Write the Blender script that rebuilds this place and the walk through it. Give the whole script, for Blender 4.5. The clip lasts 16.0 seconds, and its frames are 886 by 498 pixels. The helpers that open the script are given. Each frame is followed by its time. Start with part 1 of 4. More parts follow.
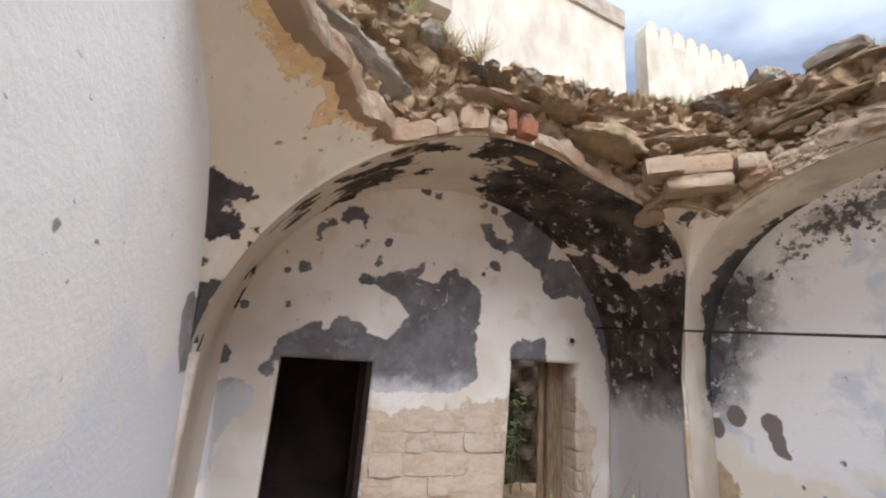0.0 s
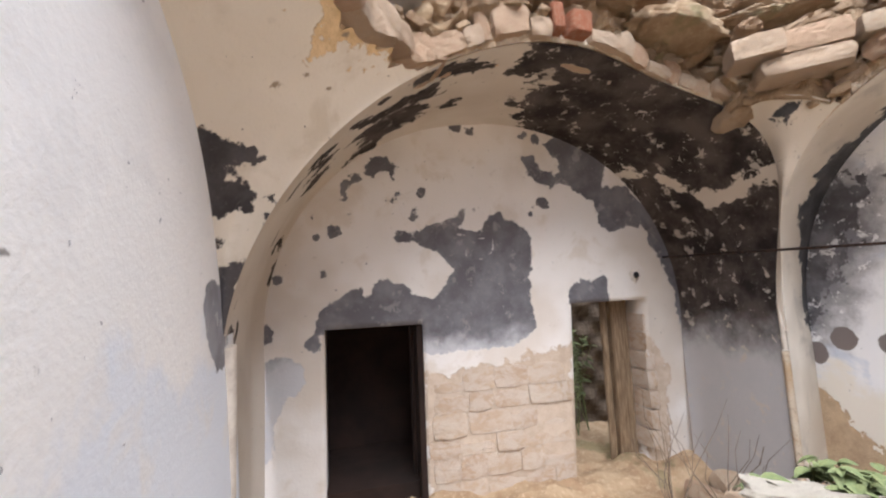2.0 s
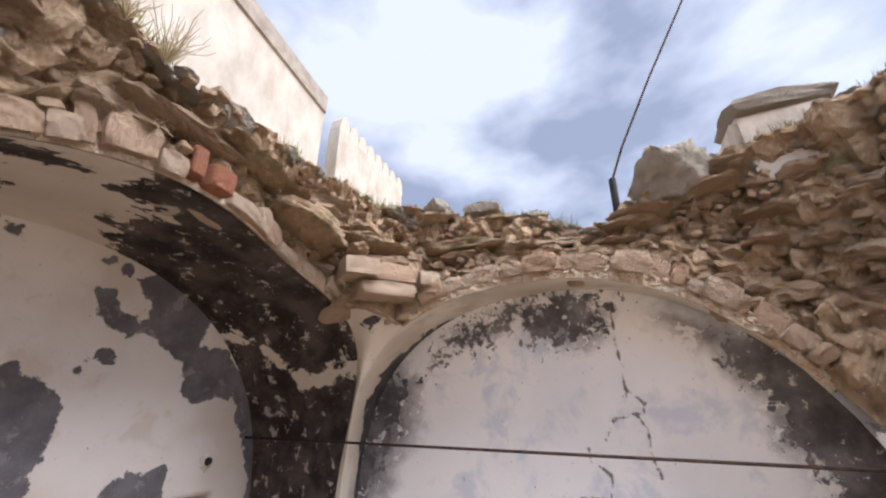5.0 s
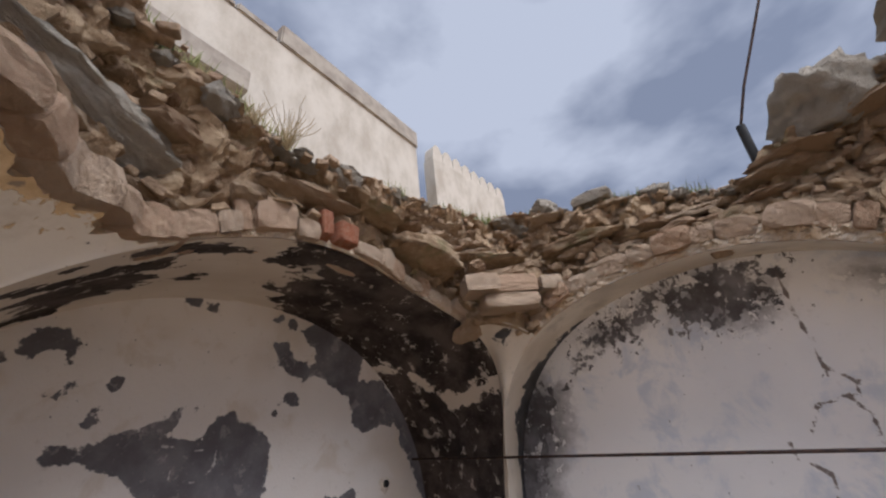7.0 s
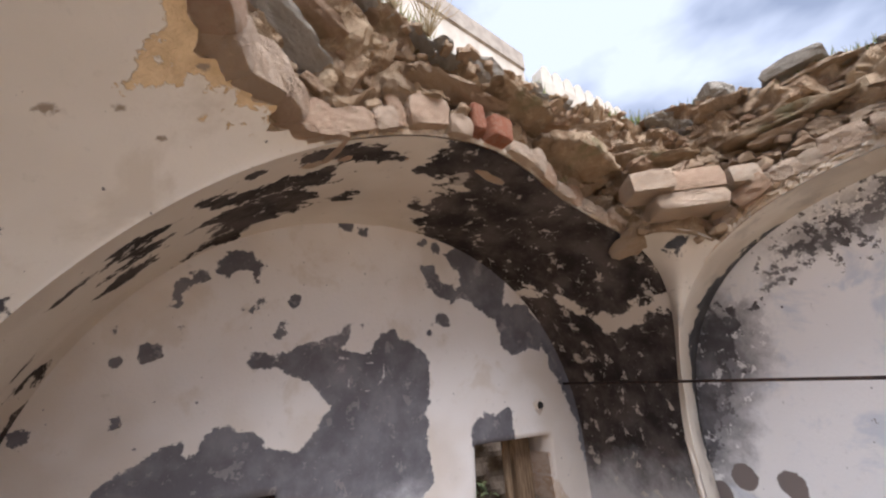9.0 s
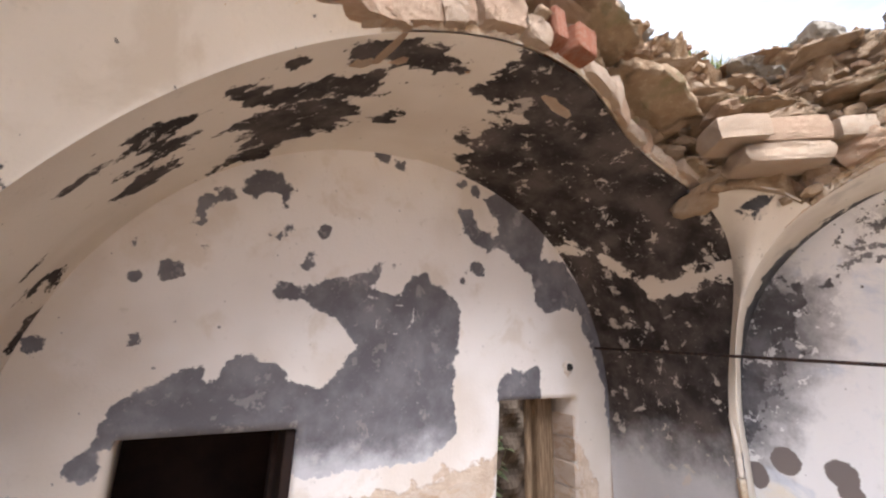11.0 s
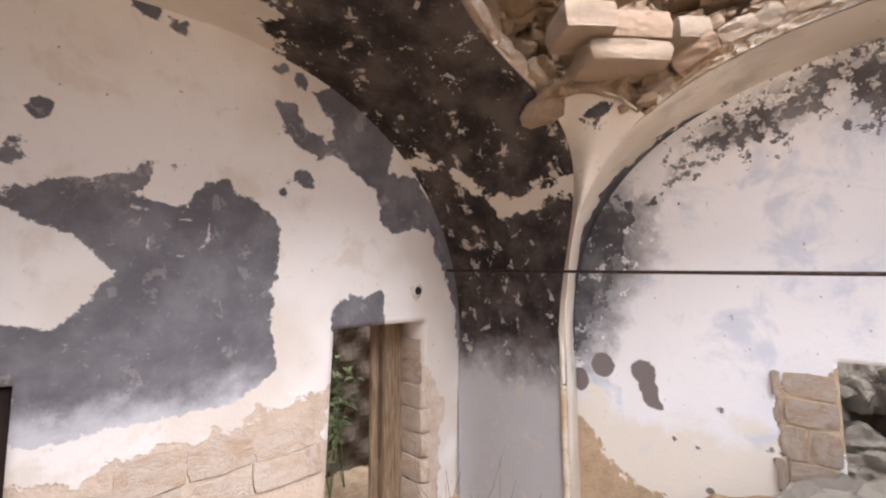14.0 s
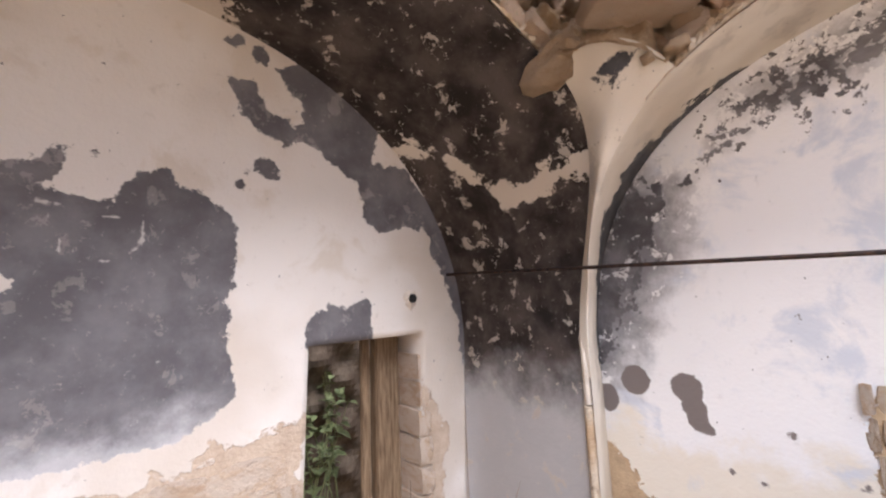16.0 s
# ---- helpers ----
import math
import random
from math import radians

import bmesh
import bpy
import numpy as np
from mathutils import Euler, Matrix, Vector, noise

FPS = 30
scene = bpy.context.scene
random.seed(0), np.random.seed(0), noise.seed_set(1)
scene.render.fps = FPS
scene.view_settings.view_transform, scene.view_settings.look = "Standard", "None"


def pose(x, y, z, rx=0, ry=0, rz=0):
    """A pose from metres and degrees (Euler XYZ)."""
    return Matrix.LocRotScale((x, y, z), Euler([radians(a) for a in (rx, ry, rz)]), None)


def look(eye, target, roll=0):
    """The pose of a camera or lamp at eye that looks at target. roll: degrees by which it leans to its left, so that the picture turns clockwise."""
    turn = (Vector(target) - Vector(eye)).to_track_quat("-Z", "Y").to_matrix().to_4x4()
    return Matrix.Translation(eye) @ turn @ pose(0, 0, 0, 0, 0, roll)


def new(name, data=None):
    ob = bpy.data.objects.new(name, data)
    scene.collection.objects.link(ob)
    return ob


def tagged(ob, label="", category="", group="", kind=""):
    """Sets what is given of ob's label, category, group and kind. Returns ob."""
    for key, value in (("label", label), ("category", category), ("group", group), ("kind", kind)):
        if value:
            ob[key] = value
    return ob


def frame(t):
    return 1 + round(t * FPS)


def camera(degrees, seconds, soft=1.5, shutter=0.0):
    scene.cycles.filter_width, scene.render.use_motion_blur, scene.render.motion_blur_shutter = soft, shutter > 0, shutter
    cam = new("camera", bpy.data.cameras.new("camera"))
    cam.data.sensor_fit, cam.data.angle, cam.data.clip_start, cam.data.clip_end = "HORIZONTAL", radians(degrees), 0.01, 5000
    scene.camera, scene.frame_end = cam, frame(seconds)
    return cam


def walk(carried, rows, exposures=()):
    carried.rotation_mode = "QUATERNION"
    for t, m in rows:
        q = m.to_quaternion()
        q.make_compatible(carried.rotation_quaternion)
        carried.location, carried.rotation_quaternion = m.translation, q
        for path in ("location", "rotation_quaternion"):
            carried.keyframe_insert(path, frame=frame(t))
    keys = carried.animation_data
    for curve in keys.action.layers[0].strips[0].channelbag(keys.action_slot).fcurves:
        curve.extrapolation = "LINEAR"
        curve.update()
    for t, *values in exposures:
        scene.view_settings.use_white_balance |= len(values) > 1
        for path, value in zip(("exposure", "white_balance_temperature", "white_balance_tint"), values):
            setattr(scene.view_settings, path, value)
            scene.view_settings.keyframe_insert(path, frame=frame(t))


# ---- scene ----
cam = camera(96.9, 16.0, soft=2.2)
PATH = [
    (0, (0.293, -0.497, 2.218), (0.875, 1.356, 2.693), 4.3),
    (0.5, (0.169, -0.498, 2.232), (0.601, 1.418, 2.608), -3.7),
    (1, (0.21, -0.293, 2.213), (0.658, 1.623, 2.574), -4.8),
    (1.5, (0.242, -0.078, 2.304), (0.588, 1.859, 2.66), -3.9),
    (2, (0.272, -0.022, 2.33), (0.744, 1.911, 2.529), -2.5),
    (2.5, (0.256, 0.218, 2.346), (1.044, 2.035, 2.626), -2.0),
    (3, (0.297, 0.278, 2.45), (1.59, 1.759, 2.815), -3.0),
    (3.5, (0.428, 0.255, 2.538), (1.945, 1.492, 2.946), -11.3),
    (4, (0.495, 0.183, 2.539), (2.189, 1.17, 2.936), -2.9),
    (4.5, (0.499, 0.16, 2.638), (2.334, 0.768, 3.149), -1.0),
    (4.7, (0.483, 0.13, 2.668), (2.268, 0.712, 3.357), -1.8),
    (7, (0.435, 0.099, 2.672), (1.791, 1.269, 3.563), -6.0),
    (7.5, (0.447, 0.152, 2.62), (1.745, 1.417, 3.465), -4.6),
    (8, (0.341, 0.448, 2.558), (1.296, 1.97, 3.438), -1.6),
    (8.5, (0.31, 0.586, 2.529), (1.2, 2.189, 3.328), -1.4),
    (9, (0.384, 0.634, 2.548), (1.395, 2.216, 3.238), -3.7),
    (9.5, (0.429, 0.79, 2.532), (1.472, 2.393, 3.117), -2.3),
    (10, (0.399, 0.913, 2.513), (1.369, 2.59, 3.01), 1.8),
    (12.5, (0.364, 1.05, 2.441), (1.362, 2.709, 2.944), 1.2),
    (13, (0.605, 1.097, 2.399), (1.742, 2.702, 2.758), -1.4),
    (13.5, (0.849, 1.119, 2.377), (2.152, 2.617, 2.616), 0.6),
    (14, (1.022, 1.1, 2.429), (2.445, 2.493, 2.614), -0.4),
    (14.5, (1.121, 1.202, 2.429), (2.57, 2.566, 2.628), -3.5),
    (15, (1.184, 1.262, 2.448), (2.577, 2.685, 2.635), -4.8),
    (15.5, (1.315, 1.339, 2.417), (2.601, 2.849, 2.674), -6.2),
    (16, (1.469, 1.329, 2.37), (2.828, 2.775, 2.623), -2.3),
]
EXPOSURES = [(0, 2.03, 5730, 11), (1.5, 2.2, 5730, 11), (2.5, 2.44, 5850, 15), (3.0, 2.34, 5850, 17), (3.5, 2.34, 5850, 17), (4.5, 2.14, 5850, 16), (4.7, 2.09, 5800, 16),
             (6.8, 1.23, 5750, 15), (7.5, 1.28, 5750, 15), (8.0, 1.68, 5800, 14), (9.0, 2.04, 5700, 15), (10.0, 2.44, 5800, 15), (12.5, 2.71, 5800, 16), (13.5, 2.68, 5850, 16), (16, 2.66, 5850, 17)]
walk(cam, [(t, look(eye, target, roll)) for t, eye, target, roll in PATH], EXPOSURES)

# ---- light ----
world = bpy.data.worlds.new("sky")
scene.world = world
world.use_nodes = True
wn, wl = world.node_tree.nodes, world.node_tree.links
wn.clear()
w_out, w_bg, w_sky = wn.new("ShaderNodeOutputWorld"), wn.new("ShaderNodeBackground"), wn.new("ShaderNodeTexSky")
w_sky.sky_type, w_sky.sun_disc = "NISHITA", False
w_sky.sun_elevation, w_sky.sun_rotation = radians(61), radians(183)
w_co, w_map, w_cloud, w_ramp, w_mix = (wn.new("ShaderNodeTexCoord"), wn.new("ShaderNodeMapping"), wn.new("ShaderNodeTexNoise"),
                                      wn.new("ShaderNodeValToRGB"), wn.new("ShaderNodeMix"))
w_map.inputs["Scale"].default_value = (1.0, 1.0, 2.0)
w_map.inputs["Location"].default_value = (0.35, 0.9, 0.1)
w_cloud.inputs["Scale"].default_value, w_cloud.inputs["Detail"].default_value, w_cloud.inputs["Roughness"].default_value = 2.2, 5.0, 0.5
w_ramp.color_ramp.elements[0].position, w_ramp.color_ramp.elements[0].color = 0.40, (3.8, 4.15, 4.9, 1)
w_ramp.color_ramp.elements[1].position, w_ramp.color_ramp.elements[1].color = 0.58, (8.8, 9.1, 9.5, 1)
w_mix.data_type = "RGBA"
w_mix.inputs["Factor"].default_value = 0.82
wl.new(w_co.outputs["Generated"], w_map.inputs["Vector"])
wl.new(w_map.outputs["Vector"], w_cloud.inputs["Vector"])
wl.new(w_cloud.outputs["Fac"], w_ramp.inputs["Fac"])
wl.new(w_sky.outputs["Color"], w_mix.inputs[6])
wl.new(w_ramp.outputs["Color"], w_mix.inputs[7])
wl.new(w_mix.outputs[2], w_bg.inputs["Color"])
w_bg.inputs["Strength"].default_value = 0.031
wl.new(w_bg.outputs["Background"], w_out.inputs["Surface"])

sun_data = bpy.data.lights.new("sun", "SUN")
sun_data.energy, sun_data.angle, sun_data.color = 2.15, radians(60), (1.0, 0.95, 0.88)
sun = new("sun", sun_data)
sun.matrix_basis = look((1.2, -4.4, 11.0), (1.5, 0.5, 2))


# ---- materials ----
class Mat:
    """A small builder of node materials."""

    def __init__(self, name, rough=0.9, metal=0.0):
        self.m = bpy.data.materials.new(name)
        self.m.use_nodes = True
        self.n, self.l = self.m.node_tree.nodes, self.m.node_tree.links
        self.b = self.n["Principled BSDF"]
        self.b.inputs["Roughness"].default_value = rough
        self.b.inputs["Metallic"].default_value = metal
        self.b.inputs["Specular IOR Level"].default_value = 0.25
        self.co = self.n.new("ShaderNodeTexCoord").outputs["Object"]

    def put(self, socket, value):
        if isinstance(value, (int, float)):
            socket.default_value = value
        elif isinstance(value, tuple):
            socket.default_value = (*value, 1)[:4]
        else:
            self.l.new(value, socket)

    def noise(self, scale, detail=4.0, rough=0.55, stretch=(1, 1, 1), distort=0.0):
        vector = self.co
        if stretch != (1, 1, 1):
            node = self.n.new("ShaderNodeMapping")
            node.inputs["Scale"].default_value = stretch
            self.l.new(self.co, node.inputs["Vector"])
            vector = node.outputs["Vector"]
        node = self.n.new("ShaderNodeTexNoise")
        node.inputs["Scale"].default_value, node.inputs["Detail"].default_value = scale, detail
        node.inputs["Roughness"].default_value, node.inputs["Distortion"].default_value = rough, distort
        self.l.new(vector, node.inputs["Vector"])
        return node.outputs["Fac"]

    def cells(self, scale, feature="F1"):
        node = self.n.new("ShaderNodeTexVoronoi")
        node.feature = feature
        node.inputs["Scale"].default_value = scale
        self.l.new(self.co, node.inputs["Vector"])
        return node.outputs["Distance"]

    def math(self, op, a, b=0.0):
        node = self.n.new("ShaderNodeMath")
        node.operation = op
        self.put(node.inputs[0], a)
        self.put(node.inputs[1], b)
        return node.outputs[0]

    def ramp(self, value, low, high, a=0.0, b=1.0):
        node = self.n.new("ShaderNodeMapRange")
        node.interpolation_type = "SMOOTHSTEP"
        self.put(node.inputs["Value"], value)
        for key, v in (("From Min", low), ("From Max", high), ("To Min", a), ("To Max", b)):
            node.inputs[key].default_value = v
        return node.outputs["Result"]

    def mix(self, fac, a, b):
        node = self.n.new("ShaderNodeMix")
        node.data_type = "RGBA"
        self.put(node.inputs["Factor"], fac)
        self.put(node.inputs[6], a)
        self.put(node.inputs[7], b)
        return node.outputs[2]

    def field(self, name):
        node = self.n.new("ShaderNodeAttribute")
        node.attribute_name = name
        return node.outputs["Fac"]

    def shift(self):
        """Moves the pattern by each object's own random amount."""
        node = self.n.new("ShaderNodeVectorMath")
        node.operation = "ADD"
        self.l.new(self.co, node.inputs[0])
        self.l.new(self.math("MULTIPLY", self.random(), 40.0), node.inputs[1])
        self.co = node.outputs[0]

    def random(self):
        return self.n.new("ShaderNodeObjectInfo").outputs["Random"]

    def island(self):
        return self.n.new("ShaderNodeNewGeometry").outputs["Random Per Island"]

    def done(self, colour, height=None, strength=0.4, depth=0.01):
        self.put(self.b.inputs["Base Color"], colour)
        if height is not None:
            node = self.n.new("ShaderNodeBump")
            node.inputs["Strength"].default_value, node.inputs["Distance"].default_value = strength, depth
            self.l.new(height, node.inputs["Height"])
            self.l.new(node.outputs["Normal"], self.b.inputs["Normal"])
        return self.m


def plaster_material(name, light, stain, paint_a, paint_b, bare_a, bare_b, ragged=0.09, flecks=0.0, blotch=None, crack=(0.16, 0.10, 0.07), dado=None, fade=None, film=None, tear=5.5):
    """Old limewash on plaster, with remains of dark paint where the field 'paint' is above 0, and bare masonry where 'bare' is."""
    k = Mat(name)
    wide, mid, fine = k.noise(0.9, 3), k.noise(5, 5, 0.65), k.noise(45, 4, 0.6)
    base = k.mix(k.ramp(wide, 0.42, 0.68), light, stain)
    base = k.mix(k.ramp(k.noise(14, 6, 0.7), 0.58, 0.75, 0, 0.35), base, tuple(0.72 * c for c in stain))
    if dado:
        high = k.n.new("ShaderNodeSeparateXYZ")
        k.l.new(k.co, high.inputs[0])
        line = k.math("ADD", high.outputs[2], k.math("MULTIPLY", k.math("SUBTRACT", k.noise(2.2, 5, 0.6), 0.5), 1.1))
        base = k.mix(k.ramp(line, dado[0] - 0.12, dado[0] + 0.10, 1, 0), base, dado[1])
    if blotch:
        base = k.mix(k.ramp(k.noise(2.6, 6, 0.62, distort=0.4), 0.52, 0.66, 0, 0.75), base, blotch)
    paint = k.mix(k.ramp(k.noise(3.5, 5, 0.6), 0.35, 0.7), paint_a, paint_b)
    paint = k.mix(k.ramp(k.noise(30, 5, 0.75), 0.60, 0.72, 0, 0.30), paint, light)
    if fade:
        up = k.n.new("ShaderNodeSeparateXYZ")
        k.l.new(k.co, up.inputs[0])
        line = k.math("ADD", up.outputs[2], k.math("MULTIPLY", k.math("SUBTRACT", k.noise(3.0, 6, 0.65), 0.5), 0.7))
        paint = k.mix(k.ramp(line, fade[0], fade[1], 0.66, 0), paint, (0.66, 0.66, 0.68))
    edge = k.math("MULTIPLY_ADD", k.math("SUBTRACT", k.noise(tear, 7, 0.66), 0.5), ragged * 5)
    edge.node.inputs[2].default_value = 0.0
    where = k.math("ADD", k.field("paint"), edge)
    on = k.ramp(where, -0.006, 0.006)
    if flecks:
        off = k.ramp(k.noise(6.5, 8, 0.72, distort=0.3), 0.585, 0.605, 0, flecks)
        on = k.math("MULTIPLY", on, k.math("SUBTRACT", 1.0, off))
    speck = k.ramp(k.noise(24, 3, 0.5), 0.735, 0.75, 0, 0.8)
    base = k.mix(speck, base, paint_b)
    if film:
        veil = k.math("ADD", k.field("veil"), k.math("MULTIPLY", k.math("SUBTRACT", k.noise(2.4, 7, 0.68), 0.5), 0.75))
        base = k.mix(k.ramp(veil, -0.12, 0.22, 0, 0.85), base, film)
        chip = k.ramp(k.noise(6.5, 8, 0.72, distort=0.3), 0.55, 0.565)
        base = k.mix(k.math("MULTIPLY", chip, k.ramp(k.field("veil"), -0.35, 0.02, 0.0, 0.85)), base, tuple(min(0.9, 1.02 * c) for c in light))
    colour = k.mix(on, base, paint)
    bare_edge = k.math("ADD", k.field("bare"), k.math("MULTIPLY", k.math("SUBTRACT", k.noise(6, 6, 0.65), 0.5), 0.45))
    gone = k.ramp(bare_edge, -0.006, 0.01)
    stone = k.mix(k.ramp(k.noise(8, 6, 0.7), 0.3, 0.7), bare_a, bare_b)
    colour = k.mix(gone, colour, stone)
    split = k.math("ADD", k.field("crack"), k.math("MULTIPLY", k.math("SUBTRACT", k.noise(18, 5, 0.6), 0.5), 0.05))
    split = k.ramp(split, -0.004, 0.006)
    colour = k.mix(split, colour, crack)
    height = k.math("ADD", k.math("MULTIPLY", on, -0.10), k.math("MULTIPLY", gone, -0.7))
    height = k.math("ADD", height, k.math("MULTIPLY", mid, 0.35))
    height = k.math("ADD", height, k.math("MULTIPLY", fine, k.math("ADD", k.math("MULTIPLY", gone, 0.6), 0.15)))
    return k.done(colour, height, 0.6, 0.022)


def stone_material(name, a, b, c, rough=0.95, grain=18):
    k = Mat(name, rough)
    k.shift()
    tone = k.mix(k.random(), a, b)
    tone = k.mix(k.ramp(k.noise(5, 5, 0.65), 0.4, 0.7), tone, c)
    tone = k.mix(k.ramp(k.noise(40, 4, 0.7), 0.55, 0.75, 0, 0.5), tone, tuple(0.45 * v for v in c))
    return k.done(tone, k.noise(grain * 0.5, 9, 0.75), 1.0, 0.09)


def joined_material(name, a, b, c, grain=18):
    k = Mat(name, 0.95)
    tone = k.mix(k.island(), a, b)
    tone = k.mix(k.ramp(k.noise(5, 5, 0.65), 0.4, 0.7), tone, c)
    tone = k.mix(k.ramp(k.noise(40, 4, 0.7), 0.55, 0.75, 0, 0.5), tone, tuple(0.45 * v for v in c))
    return k.done(tone, k.noise(grain * 0.5, 9, 0.75), 1.0, 0.09)


TUFF, TUFF_DARK, EARTH = (0.60, 0.46, 0.30), (0.32, 0.22, 0.14), (0.30, 0.20, 0.12)
m_back = plaster_material("back_wall_plaster", (0.70, 0.665, 0.63), (0.57, 0.51, 0.445), (0.115, 0.11, 0.12), (0.19, 0.185, 0.195), (0.56, 0.465, 0.37), (0.45, 0.355, 0.27), 0.05, 0.16, (0.60, 0.54, 0.47), (0.50, 0.48, 0.46), None, (1.62, 1.98))
m_soffit = plaster_material("soot_black_soffit", (0.60, 0.55, 0.485), (0.50, 0.44, 0.37), (0.020, 0.016, 0.015), (0.085, 0.07, 0.064), (0.25, 0.24, 0.24), (0.40, 0.375, 0.36), 0.06, 0.65, None, (0.30, 0.27, 0.24), None, (1.50, 2.02))
m_right = plaster_material("pale_blue_limewash", (0.90, 0.90, 0.915), (0.83, 0.84, 0.87), (0.10, 0.095, 0.10), (0.25, 0.245, 0.26), TUFF, (0.45, 0.33, 0.22), 0.17, 0.9, (0.64, 0.695, 0.79), (0.22, 0.19, 0.18), (1.45, (0.84, 0.79, 0.70)), None, (0.155, 0.15, 0.16), 10.0)
m_web = plaster_material("cream_vault_plaster", (0.74, 0.70, 0.63), (0.66, 0.61, 0.53), (0.045, 0.042, 0.045), (0.09, 0.085, 0.09), (0.74, 0.57, 0.35), (0.54, 0.39, 0.22), 0.05, 0.0, (0.60, 0.545, 0.46), (0.30, 0.24, 0.18))
m_left = plaster_material("grey_white_limewash", (0.88, 0.87, 0.86), (0.84, 0.835, 0.83), (0.22, 0.22, 0.24), (0.34, 0.34, 0.37), TUFF, TUFF_DARK, 0.035, 0.3, (0.80, 0.795, 0.795), (0.30, 0.29, 0.28), (2.06, (0.76, 0.80, 0.87)), None, (0.40, 0.375, 0.385))
m_pend = plaster_material("stained_pendentive_plaster", (0.70, 0.65, 0.57), (0.54, 0.48, 0.40), (0.05, 0.05, 0.055), (0.10, 0.10, 0.105), (0.74, 0.57, 0.35), (0.54, 0.39, 0.22), 0.05, 0.0, (0.44, 0.40, 0.35), (0.26, 0.22, 0.18))
m_stone = stone_material("pale_tuff_stone", (0.58, 0.45, 0.32), (0.46, 0.31, 0.19), (0.50, 0.36, 0.23))
def plain_material_of_mortar():
    k = Mat("lime_mortar", 1.0)
    tone = k.mix(k.ramp(k.noise(4, 6, 0.7), 0.38, 0.66), (0.74, 0.64, 0.51), (0.60, 0.44, 0.28))
    tone = k.mix(k.ramp(k.noise(26, 6, 0.7), 0.52, 0.70, 0, 0.7), tone, (0.34, 0.24, 0.15))
    return k.done(tone, k.noise(18, 9, 0.75), 1.0, 0.04)


m_lime = stone_material("lime_crusted_stone", (0.72, 0.58, 0.43), (0.62, 0.40, 0.26), (0.68, 0.50, 0.34))


m_mortar = plain_material_of_mortar()


def washed_material():
    k = Mat("whitewashed_ashlar", 0.95)
    k.shift()
    tone = k.mix(k.random(), (0.56, 0.43, 0.31), (0.46, 0.33, 0.23))
    tone = k.mix(k.ramp(k.noise(6, 6, 0.7), 0.4, 0.7), tone, (0.52, 0.40, 0.29))
    tone = k.mix(k.ramp(k.noise(2.4, 7, 0.68, distort=0.5), 0.36, 0.60, 0, 0.7), tone, (0.62, 0.55, 0.475))
    return k.done(tone, k.noise(15, 7, 0.7), 0.8, 0.03)


m_washed = washed_material()
m_rubble = stone_material("earthy_rubble_stone", (0.58, 0.44, 0.30), (0.40, 0.25, 0.15), (0.48, 0.34, 0.21))
m_grey = stone_material("weathered_grey_stone", (0.52, 0.47, 0.39), (0.40, 0.35, 0.28), (0.46, 0.40, 0.32))
m_brick = stone_material("red_clay_brick", (0.52, 0.20, 0.10), (0.46, 0.17, 0.09), (0.50, 0.26, 0.16))
m_small = joined_material("small_rubble", (0.56, 0.42, 0.28), (0.34, 0.22, 0.14), (0.44, 0.31, 0.19))


def earth_material(lift=1.0):
    k = Mat("dry_earth_fill", 1.0)
    tone = k.mix(k.ramp(k.noise(3, 6, 0.7), 0.35, 0.65), tuple(1.25 * lift * c for c in EARTH), tuple(lift * c for c in (0.50, 0.37, 0.235)))
    tone = k.mix(k.ramp(k.noise(20, 6, 0.7), 0.5, 0.7), tone, tuple(lift * c for c in (0.58, 0.45, 0.30)))
    tone = k.mix(k.ramp(k.noise(1.7, 4, 0.6), 0.58, 0.66, 0, 0.5), tone, (0.16, 0.17, 0.07))
    return k.done(tone, k.noise(16, 8, 0.75), 1.0, 0.06)


m_earth = earth_material()
m_ledge = earth_material(0.85)


def plain_material(name, a, b, scale=8.0, rough=0.8, metal=0.0, grain=30, stretch=(1, 1, 1), bump=0.3):
    k = Mat(name, rough, metal)
    return k.done(k.mix(k.ramp(k.noise(scale, 6, 0.65, stretch), 0.35, 0.68), a, b), k.noise(grain, 5, 0.6, stretch), bump, 0.01)


m_wood = plain_material("weathered_door_wood", (0.13, 0.085, 0.05), (0.30, 0.215, 0.135), 6, 0.85, 0, 30, (9, 9, 0.7), 0.6)
m_iron = plain_material("rusty_iron", (0.035, 0.03, 0.03), (0.10, 0.06, 0.045), 25, 0.7, 0.5)
m_black = plain_material("cable_and_hole_black", (0.015, 0.015, 0.016), (0.03, 0.03, 0.03), 10, 0.6)
m_house = plain_material("stained_house_render", (0.52, 0.49, 0.43), (0.38, 0.345, 0.29), 1.6, 0.95, 0, 25, (1, 1, 0.5))
m_band = plain_material("grey_parapet_stone", (0.36, 0.33, 0.28), (0.24, 0.21, 0.18), 2.5, 0.95, 0, 12)
# near-black base colour stands in for the lack of light behind the doorway
m_unlit = plain_material("unlit_interior", (0.030, 0.017, 0.013), (0.016, 0.010, 0.008), 2.0, 0.95)
m_leaf = plain_material("weed_leaf", (0.10, 0.13, 0.055), (0.30, 0.31, 0.14), 5, 0.6)
m_dry = plain_material("dry_grass", (0.34, 0.26, 0.14), (0.20, 0.15, 0.08), 9, 0.9)
m_twig = plain_material("bare_twig", (0.14, 0.10, 0.075), (0.24, 0.18, 0.13), 14, 0.9)
m_moss = plain_material("roof_grass", (0.13, 0.17, 0.05), (0.30, 0.27, 0.12), 9, 0.9)
m_ground = earth_material(1.2)
